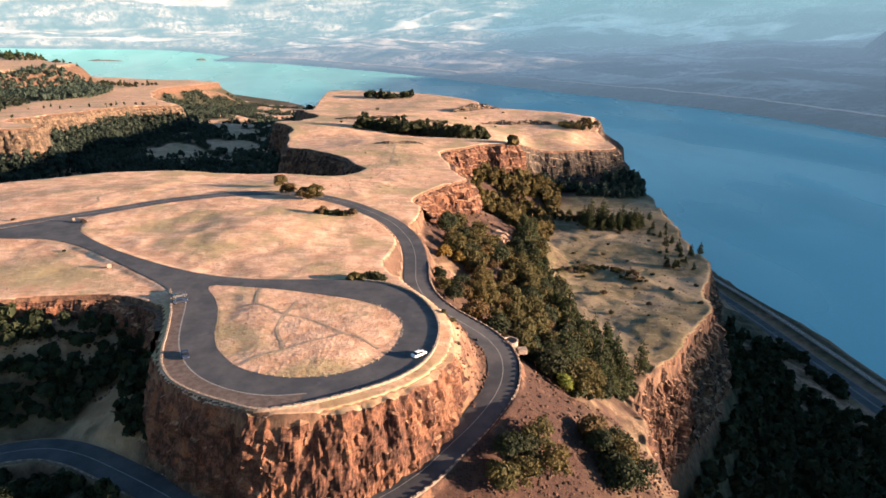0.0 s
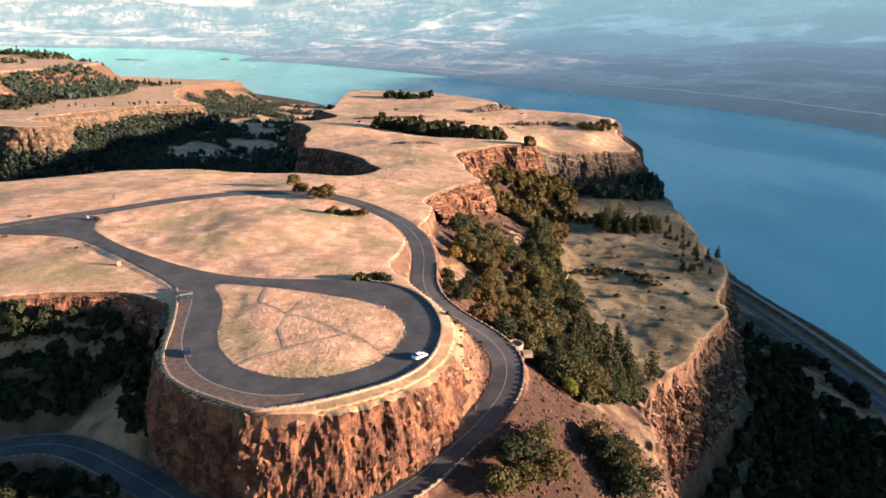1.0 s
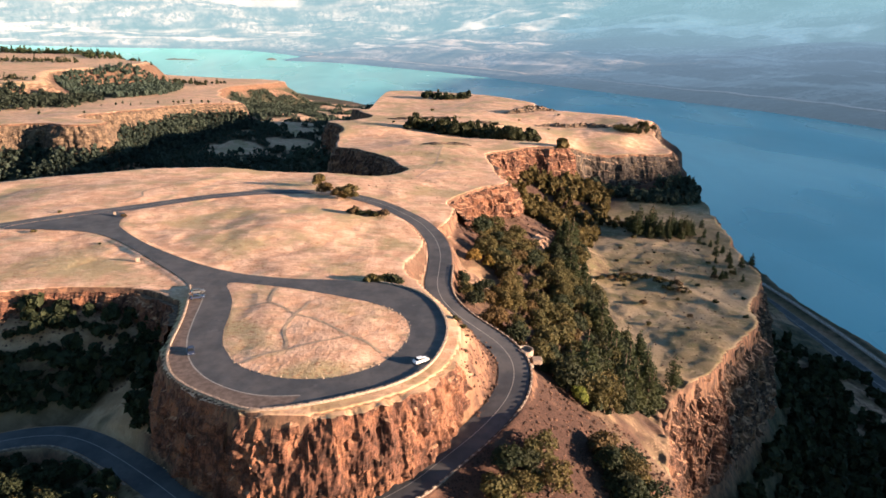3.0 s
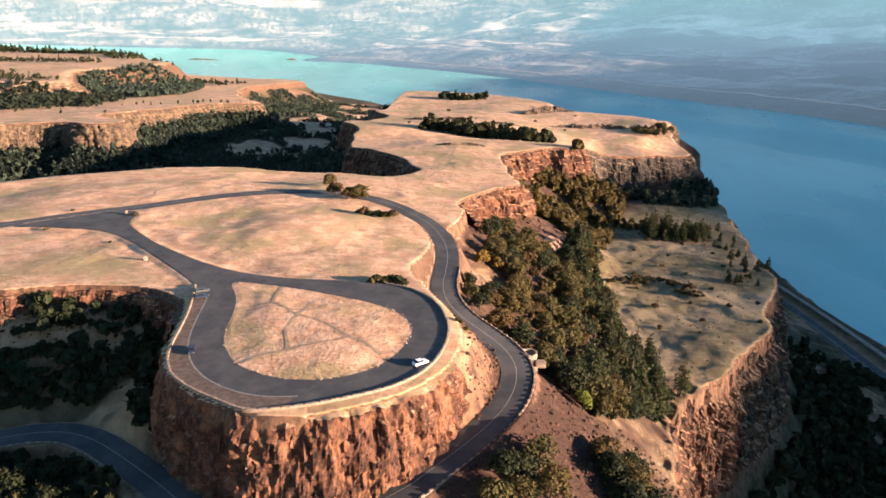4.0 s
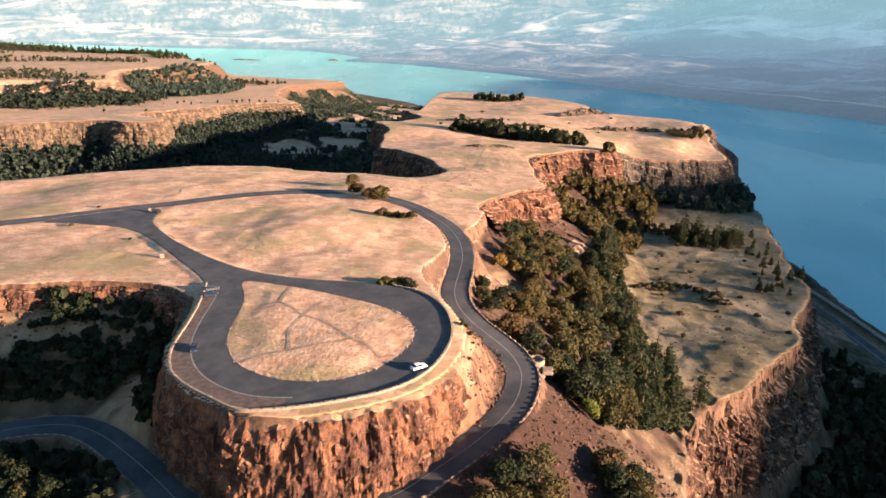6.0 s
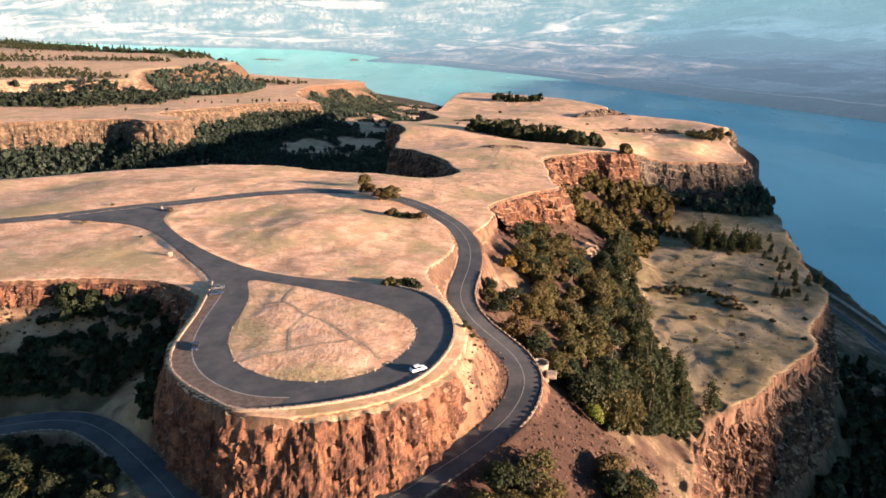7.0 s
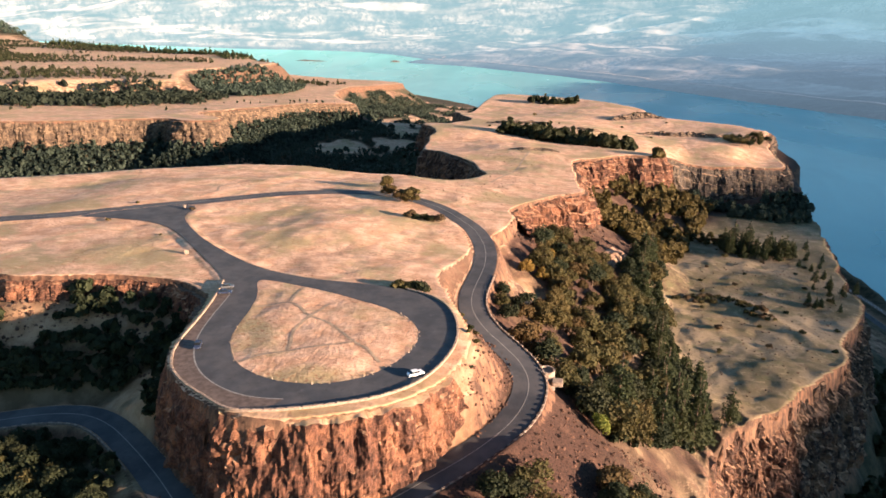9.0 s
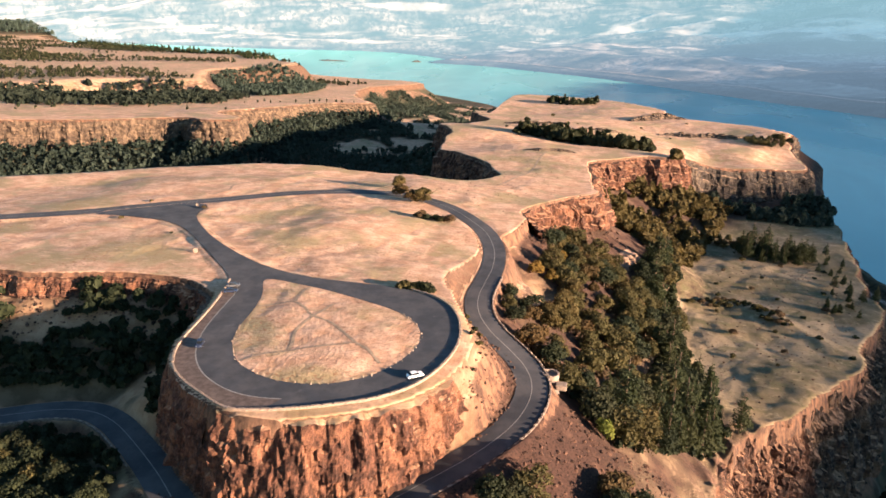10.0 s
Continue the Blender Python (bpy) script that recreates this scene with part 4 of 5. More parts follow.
def broad_tree(name, seed, h, w, count, label, leaf_mat, leaf=0.42):
    r = random.Random(seed)
    e = new(name)
    tagged(e, label, "tree")
    part("trunk", trunk_mesh(h * 0.62, 0.05 * h * 0.55 + 0.05, 4, seed), BARK, e)
    lobes = [(0, 0, h * 0.52, w * 0.36, h * 0.40)]
    for k in range(8):
        a = k * 1.05 + r.uniform(-0.3, 0.3)
        lobes.append((math.cos(a) * w * 0.3, math.sin(a) * w * 0.3, h * r.uniform(0.22, 0.72), w * r.uniform(0.20, 0.30), h * r.uniform(0.16, 0.25)))
    v, f = leaves(count, lobes, leaf, seed)
    part("crown", mesh_of("crown", v, f, leaf_mat), None, e)
    return e


def conifer_tree(name, seed, h, w, count, label, leaf_mat, leaf=0.42):
    r = random.Random(seed)
    e = new(name)
    tagged(e, label, "tree")
    part("trunk", trunk_mesh(h * 0.92, 0.02 * h + 0.06, 0, seed), BARK, e)
    lobes = []
    tiers = 9
    for k in range(tiers):
        f = k / (tiers - 1)
        rad = w * 0.5 * (1 - f) ** 0.8 + 0.22
        for q in range(3 if f < 0.75 else 1):
            a = r.uniform(0, 6.28)
            o = rad * 0.45 if f < 0.75 else 0
            lobes.append((math.cos(a) * o, math.sin(a) * o, h * (0.16 + 0.82 * f), rad * r.uniform(0.6, 0.8), h * 0.06))
    v, f = leaves(count, lobes, leaf, seed, 0.5)
    part("crown", mesh_of("crown", v, f, leaf_mat), None, e)
    return e


def shrub(name, seed, h, w, count, label, leaf_mat, leaf=0.28):
    r = random.Random(seed)
    e = new(name)
    tagged(e, label, "shrub")
    bm = bmesh.new()
    for k in range(4):
        a = k * 1.6
        bmesh.ops.create_cone(bm, cap_ends=True, segments=5, radius1=0.07, radius2=0.03, depth=h * 0.7,
                              matrix=pose(math.cos(a) * w * 0.12, math.sin(a) * w * 0.12, h * 0.22, 18 * math.sin(a), 18 * math.cos(a)))
    part("stem", bm, BARK, e)
    lobes = [(r.uniform(-0.3, 0.3) * w, r.uniform(-0.3, 0.3) * w, h * r.uniform(0.3, 0.55), w * r.uniform(0.22, 0.34), h * r.uniform(0.3, 0.42)) for _ in range(5)]
    v, f = leaves(count, lobes, leaf, seed)
    part("crown", mesh_of("crown", v, f, leaf_mat), None, e)
    return e


def scatter(outline, gap, seed, tries=40000):
    """Places inside an outline, no two nearer than the gap."""
    r = random.Random(seed)
    o = np.array(outline, float)
    lo, hi = o.min(0), o.max(0)
    cell, out = {}, []
    n = int(min(tries, 14 * (hi - lo).prod() / gap ** 2))
    pts = np.array([(r.uniform(lo[0], hi[0]), r.uniform(lo[1], hi[1])) for _ in range(n)])
    pts = pts[side(pts[:, 0], pts[:, 1], o) < 0]
    for px, py in pts:
        k = (int(px // gap), int(py // gap))
        if all((px - qx) ** 2 + (py - qy) ** 2 > gap * gap for i in (-1, 0, 1) for j in (-1, 0, 1) for qx, qy in cell.get((k[0] + i, k[1] + j), ())):
            cell.setdefault(k, []).append((px, py))
            out.append((px, py))
    return np.array(out)


def ground_z(pts):
    return land(np.asarray(pts)[:, 0].astype(float), np.asarray(pts)[:, 1].astype(float))[0]


def thinned(pts, size, cut, k):
    return pts[fbm(pts[:, 0], pts[:, 1], size, 3, k) > cut]


KINDS = {}


def kinds(key, maker, labels, mats, sizes, count, leaf):
    KINDS[key] = [maker(key, 100 + 13 * i + len(key), h, w, count, labels[i % len(labels)], mats[i % len(mats)], leaf) for i, (h, w) in enumerate(sizes)]
    for o in KINDS[key]:
        o.location = (0, 0, -400)


kinds("oak_tree", broad_tree, ["olive-brown scrub oak with a dense uneven crown", "dark green oak with a rounded crown on the slope", "rusty brown autumn oak with a thinning crown"], [LEAF, LEAF_DARK, LEAF_BROWN],
      [(6, 6), (7.5, 6.5), (5, 6), (8.5, 7), (6.5, 7.5), (4.5, 5)], 1300, 0.26)
kinds("yellow_tree", broad_tree, ["yellowing autumn tree with a loose crown on the rocky bank", "golden-olive tree with an uneven crown"], [LEAF_YELLOW, LEAF],
      [(5.5, 5.5), (6.5, 6)], 1000, 0.26)
kinds("conifer_tree", conifer_tree, ["tall dark green conifer with a narrow crown", "ragged green pine on dry grass"], [NEEDLE],
      [(12, 5), (9, 4), (14, 6), (7, 3.4)], 1000, 0.30)
kinds("shrub", shrub, ["low brown-green shrub in dry grass", "dark rounded shrub on dry ground"], [LEAF, LEAF_DARK, BRUSH], [(1.8, 3), (1.4, 2.4), (2.4, 3.6), (1.1, 2.2)], 260, 0.22)
PLACED = []


def plant(key, pts, group, seed, lo=0.8, hi=1.25, only=None):
    r = random.Random(seed)
    pts = np.asarray(pts, float).reshape(-1, 2)
    for (px, py), z in zip(pts, ground_z(pts)):
        src = KINDS[key][r.randrange(len(KINDS[key])) if only is None else r.choice(only)]
        k = r.uniform(lo, hi)
        o = copy_thing(src, pose(px, py, z - 0.05, 0, 0, r.uniform(0, 360)) @ Matrix.Diagonal((k * r.uniform(0.88, 1.15), k * r.uniform(0.88, 1.15), k, 1)))
        tagged(o, group=group)
        PLACED.append(o)


# the wooded slope between the highway and the bench
SLOPE_UPPER = [(39, 84), (40, 65), (53, 49), (70, 52), (84, 66), (92, 90), (96, 125), (92, 160), (88, 198), (74, 222), (62, 220), (54, 198), (50, 165), (49, 138), (60, 118), (57, 92)]
SLOPE_LOWER = [(60, 39), (70, 28), (78, 26), (90, 42), (104, 60), (116, 80), (128, 92), (120, 104), (113, 130), (110, 160), (114, 205), (120, 245), (108, 250), (95, 205), (92, 160), (96, 125), (92, 90), (84, 66), (70, 52)]
SLOPE_FAR = [(80, 236), (118, 240), (136, 285), (152, 330), (170, 385), (184, 430), (140, 415), (118, 398), (90, 372), (75, 345), (76, 285), (80, 256)]
plant("oak_tree", thinned(scatter(SLOPE_UPPER, 5.7, 1), 24, -0.34, 1), "trees on the wooded slope", 1, 0.95, 1.7, [0, 2, 3, 5, 0, 3, 1])
plant("oak_tree", [(39.4, 84), (39.6, 76), (42.5, 68), (47.5, 60.5), (52.5, 54), (56.5, 48), (60.5, 41)], "trees beside the highway wall", 4, 0.75, 1.1)
plant("oak_tree", [(46.5, 86), (47, 77), (51.5, 70), (57, 62), (63, 55), (67, 46)], "trees beside the highway wall", 5, 0.95, 1.4)
plant("yellow_tree", [(46, 127), (49, 134), (52.5, 128), (55, 138), (51, 146), (58, 131), (60, 146), (56, 154), (64, 137)], "yellowing trees on the rocky bank", 28, 0.85, 1.25)
lower = thinned(scatter(SLOPE_LOWER, 6.0, 2), 24, -0.34, 2)
pick = rng.random(len(lower)) < 0.36 + 0.4 * sstep(lower[:, 0], 92, 104)
plant("oak_tree", lower[~pick], "trees on the wooded slope", 2, 0.9, 1.75, [1, 4, 1, 3])
plant("conifer_tree", lower[pick], "trees on the wooded slope", 3, 0.9, 1.7)
plant("conifer_tree", [(104, 84), (109, 80), (101, 76), (112, 89), (98, 84)], "trees on the wooded slope", 6, 1.4, 1.7, [0, 2])
lime = broad_tree("lime_tree", 77, 7.0, 5.0, 1100, "bright yellow-green young tree on the slope", LIME, 0.24)
lime.location = (71, 25.5, float(ground_z([(71, 25.5)])[0]) - 0.05)
# below the highway wall
plant("oak_tree", [(73, 4), (77, 1), (79, -4), (75, -7), (80, 4), (73, -2), (83, -1), (77, -10), (82, -7)], "trees below the highway", 7, 1.1, 1.45)
plant("oak_tree", [(45, -16), (50, -14), (54, -10), (48, -21), (56, -16), (42, -23)], "trees below the highway", 8, 1.0, 1.3)
plant("conifer_tree", [(52, -17), (47, -12.5)], "trees below the highway", 29, 0.8, 1.0, [1, 3])
# the bench
plant("conifer_tree", scatter([(166, 300), (180, 296), (196, 294), (212, 302), (214, 316), (196, 318), (180, 322), (168, 316)], 4.4, 4), "conifers on the bench", 9, 1.0, 1.6)
plant("conifer_tree", scatter([(186, 205), (205, 208), (216, 232), (216, 260), (224, 290), (232, 320), (214, 330), (206, 280), (192, 235)], 9.5, 5), "lone conifers on the bench", 10, 0.45, 0.85)
plant("conifer_tree", [(196, 216), (191, 219), (222, 240), (214, 236)], "lone conifers on the bench", 11, 0.7, 0.9)
plant("shrub", scatter([(118, 206), (130, 214), (148, 222), (162, 208), (168, 190), (160, 190), (150, 208), (134, 206)], 2.9, 6), "shrubs along the bench's low ridge", 12, 0.8, 1.5)
plant("shrub", scatter([(130, 130), (190, 160), (215, 240), (220, 320), (170, 330), (140, 260), (125, 180)], 17, 7), "scattered shrubs on the bench", 13, 0.7, 1.4)
plant("oak_tree", scatter([(150, 330), (168, 315), (176, 322), (165, 345), (152, 345)], 5, 8), "trees on the bench", 14, 0.6, 0.95)
# the plateau
plant("oak_tree", scatter([(218, 570), (236, 552), (262, 572), (255, 590), (232, 592)], 6.5, 12), "trees by the plateau's end", 18, 0.7, 1.1, [1, 3])
plant("shrub", scatter([(150, 795), (190, 820), (196, 840), (160, 812)], 6, 13), "shrubs on the plateau", 19, 1.2, 2.2)
plant("shrub", [(182, 690), (150, 570), (128, 640), (170, 600), (60, 620), (-10, 560), (30, 740)], "shrubs on the plateau", 20, 1.2, 2.0)
plant("oak_tree", [(-30.5, 202), (-24, 180.5), (-14.6, 173), (-11.5, 172.4), (-17, 171.5)], "bushy trees beside the highway", 21, 1.05, 1.35, [0, 2, 5])
plant("shrub", [(-9, 148), (-6.5, 146.4), (-4, 145.6), (-1, 146.6), (1.5, 145.6), (4, 144.8), (6.4, 144.2)], "brown shrubs in the big field", 22, 1.2, 1.8)
plant("shrub", [(8.8, 54.3), (10.6, 55.2), (12.4, 54.5), (14.2, 54.9), (15.6, 53.6)], "bushes beside the loop", 23, 2.0, 2.5, [1, 3])
plant("shrub", [(-101, 130.5), (-126, 108), (-94, 93), (-131, 137)], "low bushes at the road junction", 30, 0.5, 0.9)
plant("shrub", [(34.2, 26), (36, 24), (35, 34), (33, 40), (29, 50), (30.5, 47), (36.5, 12)], "shrubs on the road bank", 24, 0.5, 0.9)
plant("oak_tree", scatter([(-98, -14), (-82, -8), (-66, -8), (-52, -16), (-45, -26), (-60, -34), (-95, -30)], 4.8, 16), "scrub below the lower highway", 27, 0.7, 1.15, [1, 1, 0, 4])
for group in KINDS.values():
    for o in group:
        for c in list(o.children):
            bpy.data.objects.remove(c)
        bpy.data.objects.remove(o)


# woods too many to count
def woods(name, outline, gap, seed, size, per, label, mat, thin=None, conifer=0.3):
    pts = scatter(outline, gap, seed, 120000)
    if thin is not None:
        pts = pts[thin(pts[:, 0], pts[:, 1])]
    z = ground_z(pts)
    r = np.random.default_rng(seed)
    vs, fs, at = [], [], 0
    stock = []
    for k in range(10):
        if k < 10 * conifer:
            stock.append(leaves(per, [(0, 0, 0.2, 0.3, 0.2), (0, 0, 0.5, 0.24, 0.25), (0, 0, 0.85, 0.12, 0.25)], 0.15, seed + k, 0.8))
        else:
            q = [(r.uniform(-0.2, 0.2), r.uniform(-0.2, 0.2), r.uniform(0.3, 0.6), r.uniform(0.22, 0.4), r.uniform(0.2, 0.32)) for _ in range(4)]
            stock.append(leaves(per, q, 0.17, seed + k, 0.8))
    for (px, py), pz in zip(pts, z):
        v, f = stock[r.integers(10)]
        s, a = size * r.uniform(0.6, 1.3), r.uniform(0, 6.28)
        c, d = math.cos(a) * s, math.sin(a) * s
        w = np.stack((v[:, 0] * c - v[:, 1] * d + px, v[:, 0] * d + v[:, 1] * c + py, v[:, 2] * s * r.uniform(0.8, 1.2) + pz), 1)
        vs.append(w)
        fs.append(f + at)
        at += len(v)
    me = mesh_of(name, squeezed(np.vstack(vs)), np.vstack(fs), mat)
    return tagged(new(name, me), label, "trees", kind="stuff")


def patchy(size, cut, k):
    return lambda x, y: fbm(x, y, size, 3, k) > cut


woods("cliff_foot_woods", [(165, 436), (180, 420), (205, 405), (235, 398), (254, 410), (262, 440), (250, 452), (225, 440), (195, 440), (172, 452)], 4.6, 37, 8, 150,
      "dark trees at the foot of the far cliff", LEAF_HAZED, patchy(22, -0.22, 1), 0.3)
woods("plateau_grove", [(4, 486), (30, 482), (52, 468), (80, 456), (112, 450), (128, 460), (100, 478), (66, 498), (36, 526), (8, 518)], 5.4, 38, 10.5, 150, "long dark green grove on the dry plateau", LEAF_DARK, None, 0.3)
woods("far_grove", [(18, 918), (50, 912), (90, 928), (92, 950), (50, 950), (20, 944)], 7, 39, 10, 90, "small dark grove near the plateau's far rim", LEAF_DARK, None, 0.2)
woods("understory", SLOPE_UPPER, 2.9, 41, 3.2, 70, "low brown brush between the slope's trees", BRUSH, patchy(25, -0.25, 1), 0.0)
woods("understory", SLOPE_LOWER, 2.9, 42, 3.4, 70, "dark green brush between the slope's trees", LEAF_DARK, patchy(25, -0.35, 2), 0.0)
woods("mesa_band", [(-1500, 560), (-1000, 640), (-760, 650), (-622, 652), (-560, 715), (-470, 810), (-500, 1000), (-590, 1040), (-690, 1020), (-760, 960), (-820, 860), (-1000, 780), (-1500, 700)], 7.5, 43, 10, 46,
      "dense dark band of trees on the scarp below the western terrace", LEAF_SHADE, patchy(70, -0.33, 1), 0.3)
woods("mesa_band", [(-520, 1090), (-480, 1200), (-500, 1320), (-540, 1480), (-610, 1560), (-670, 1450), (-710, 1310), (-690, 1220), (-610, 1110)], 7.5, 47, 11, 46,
      "dense green band of trees below the terrace's end", LEAF_HAZED, patchy(70, -0.45, 2), 0.35)
woods("mesa_band", [(-560, 1520), (-520, 1620), (-470, 1680), (-560, 1760), (-760, 1800), (-860, 1900), (-700, 1640)], 11, 45, 10, 36, "thin dark trees at the terrace's end", LEAF_DARK, patchy(60, -0.05, 1), 0.4)
woods("rim_pines", [(-800, 1780), (-860, 1960), (-1250, 2050), (-1900, 2450), (-1930, 2400), (-1280, 1960), (-960, 1880), (-860, 1740)], 12, 46, 13, 40, "row of dark pines along the terrace's river rim", NEEDLE, patchy(70, -0.2, 1), 0.9)
woods("slope_woods", SLOPE_FAR, 4.8, 35, 8, 150, "dense mixed woods under the plateau's cliff", LEAF, patchy(40, -0.35, 1), 0.3)
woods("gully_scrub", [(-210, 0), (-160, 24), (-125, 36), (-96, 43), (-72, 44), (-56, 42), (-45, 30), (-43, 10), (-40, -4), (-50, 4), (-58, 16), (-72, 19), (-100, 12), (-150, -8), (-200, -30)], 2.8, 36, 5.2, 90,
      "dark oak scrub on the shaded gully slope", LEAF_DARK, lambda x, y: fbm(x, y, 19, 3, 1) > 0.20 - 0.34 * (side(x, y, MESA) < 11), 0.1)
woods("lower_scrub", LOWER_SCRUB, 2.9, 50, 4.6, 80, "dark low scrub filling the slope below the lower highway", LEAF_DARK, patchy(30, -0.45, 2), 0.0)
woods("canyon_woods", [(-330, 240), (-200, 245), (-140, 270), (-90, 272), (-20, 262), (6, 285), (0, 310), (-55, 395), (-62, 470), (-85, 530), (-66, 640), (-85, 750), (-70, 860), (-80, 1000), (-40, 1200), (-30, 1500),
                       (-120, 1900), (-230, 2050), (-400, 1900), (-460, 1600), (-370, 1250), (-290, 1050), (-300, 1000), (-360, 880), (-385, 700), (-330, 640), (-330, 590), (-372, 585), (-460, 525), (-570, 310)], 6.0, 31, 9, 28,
      "dense dark oak and pine woods on the shaded canyon floor", LEAF_HAZED, lambda x, y: (fbm(x, y, 45, 3, 1) > -0.34 + 0.36 * sstep(x, -330, -220) + 0.22 * sstep(y, 950, 1150)) & (side(x, y, WEST_MESA) > 5))
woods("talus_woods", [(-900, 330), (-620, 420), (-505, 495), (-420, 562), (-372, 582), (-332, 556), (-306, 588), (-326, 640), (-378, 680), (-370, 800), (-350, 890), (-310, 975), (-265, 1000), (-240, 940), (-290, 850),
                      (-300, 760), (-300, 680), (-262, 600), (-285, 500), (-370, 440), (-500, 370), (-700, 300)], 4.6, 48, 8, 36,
      "dense dark trees on the talus below the western cliff", LEAF_SHADE, lambda x, y: (fbm(x, y, 40, 3, 2) > -0.5) & (side(x, y, WEST_MESA) > 7), 0.35)
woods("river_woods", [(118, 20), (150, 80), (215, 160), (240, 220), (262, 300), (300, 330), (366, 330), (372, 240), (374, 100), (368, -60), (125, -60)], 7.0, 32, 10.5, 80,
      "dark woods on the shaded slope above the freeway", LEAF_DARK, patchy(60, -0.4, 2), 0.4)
woods("mesa_woods", [(-1500, 760), (-1000, 830), (-760, 1000), (-640, 1060), (-700, 1230), (-720, 1330), (-680, 1480), (-780, 1700), (-900, 1860), (-1300, 2000), (-2200, 2650), (-3000, 3000), (-2600, 1500)], 12.5, 33, 10, 18,
      "bands of dark trees across the western terrace", LEAF_DARK, lambda x, y: (fbm(x * 0.45, y * 1.3, 200, 3, 3) > 0.05), 0.4)
woods("hill_woods", [(-3600, 3300), (-2900, 3000), (-2300, 3050), (-2200, 3300), (-2700, 3700), (-3300, 4200)], 20, 49, 22, 14, "dark woods over the distant near-shore hill", LEAF_HAZED, None, 0.4)
woods("mesa_scrub", [(-760, 410), (-505, 520), (-420, 590), (-370, 610), (-400, 690), (-385, 780), (-370, 900), (-300, 1010), (-400, 1150), (-470, 1100), (-450, 850), (-560, 690), (-700, 600)], 22, 34, 5, 30,
      "scattered small trees on the dry western mesa", LEAF_DARK, patchy(60, 0.12, 0), 0.5)

# ---------------------------------------------------------------- walls, markings, cars, small things
def wall_line(name, line, width, height, label, base_mat, stone_mat, gap, stone, category="wall"):
    """A low masonry wall along (x, y, z) places, with separate coping stones."""
    p, s = resample(np.asarray(line, float), 0.8)
    t = np.gradient(p[:, :2], axis=0)
    t /= np.hypot(t[:, 0], t[:, 1])[:, None]
    n = np.stack((t[:, 1], -t[:, 0]), 1)
    ring = [(-width / 2, -0.6), (-width / 2, height - 0.05), (-width / 2 + 0.05, height), (width / 2 - 0.05, height), (width / 2, height - 0.05), (width / 2, -0.6)]
    v = np.empty((len(p), 6, 3))
    for j, (o, h) in enumerate(ring):
        wob = fbm(s + 50 * j, s * 0 + j, 1.1, 2) * 0.05
        v[:, j, :2], v[:, j, 2] = p[:, :2] + n * np.reshape(o + wob, (-1, 1)), p[:, 2] + h + wob
    body = new(name, mesh_of(name, v.reshape(-1, 3), sheet_faces(len(p), 6, flip=True), base_mat))
    tagged(body, label, category, kind="structure")
    shapes = []
    for k in range(3):
        bm = bmesh.new()
        l, w, h = stone
        block(bm, (-l / 2, -w / 2, 0), (l / 2, w / 2, h))
        r = random.Random(k)
        for q in bm.verts:
            q.co += Vector((r.uniform(-0.06, 0.06), r.uniform(-0.04, 0.04), r.uniform(-0.05, 0.05)))
        me = bpy.data.meshes.new("stone")
        bmesh.ops.bevel(bm, geom=list(bm.edges), offset=0.04, segments=1, affect="EDGES")
        bm.to_mesh(me)
        bm.free()
        me.materials.append(stone_mat)
        shapes.append(me)
    for i, d in enumerate(np.arange(gap / 2, s[-1], gap)):
        k = int(np.searchsorted(s, d)) - 1
        o = part("stone", shapes[i % 3], None, body, m=pose(p[k, 0], p[k, 1], p[k, 2] + height - 0.04, 0, 0, math.degrees(math.atan2(t[k, 1], t[k, 0])) + rnd.uniform(-3, 3)))
    return body


def beside(line, offset, a, b):
    """A line shifted sideways, cut between two of its places."""
    p, s = resample(np.asarray(line, float), 1.0)
    i, j = (int(np.argmin(np.hypot(p[:, 0] - q[0], p[:, 1] - q[1]))) for q in (a, b))
    p = p[min(i, j):max(i, j) + 1]
    t = np.gradient(p[:, :2], axis=0)
    t /= np.hypot(t[:, 0], t[:, 1])[:, None]
    q = p.copy()
    q[:, 0] += t[:, 1] * offset
    q[:, 1] -= t[:, 0] * offset
    return q


rim = rounded(LOT_RIM, False)
wall_line("parapet_wall", np.column_stack((rim[::-1], np.full(len(rim), 0.1))), 0.5, 0.4, "pale low stone parapet wall round the overlook loop", STONE, STONE, 1.18, (1.15, 0.58, 0.16))
wall_line("guard_wall", beside(HIGHWAY, -4.9, (30, 90), (-12, -35))[::1], 0.5, 0.28, "weathered crenellated stone guard wall along the highway", STONE_DARK, STONE, 2.3, (1.1, 0.5, 0.24))
wall_line("guard_wall", beside(HIGHWAY, -4.9, (-40, -12), (-120, -20)), 0.45, 0.28, "weathered stone guard wall along the lower highway", STONE_DARK, STONE, 2.3, (1.1, 0.45, 0.22))

# round viewing bay in the guard wall
ring = [(55.6 + 2.1 * math.cos(a), 33.4 + 2.1 * math.sin(a), -14.1) for a in np.linspace(math.radians(-165), math.radians(165), 40)]
wall_line("turret_wall", ring, 0.5, 0.7, "round stone viewing bay on the highway wall", STONE, STONE, 0.9, (0.8, 0.55, 0.16))
bm = bmesh.new()
bmesh.ops.create_cone(bm, cap_ends=True, segments=40, radius1=2.9, radius2=2.15, depth=5.0, matrix=Matrix.Translation((55.6, 33.4, -16.45)))
me = bpy.data.meshes.new("turret_floor")
bm.to_mesh(me)
bm.free()
me.materials.append(STONE_DARK)
tagged(new("turret_floor", me), "battered stone base and floor of the viewing bay", "masonry", kind="structure")
bm = bmesh.new()
block(bm, (57.2, 29.6, -16.6), (60.2, 32.2, -15.0), 0.25)
me = bpy.data.meshes.new("ledge")
bm.to_mesh(me)
bm.free()
me.materials.append(STONE)
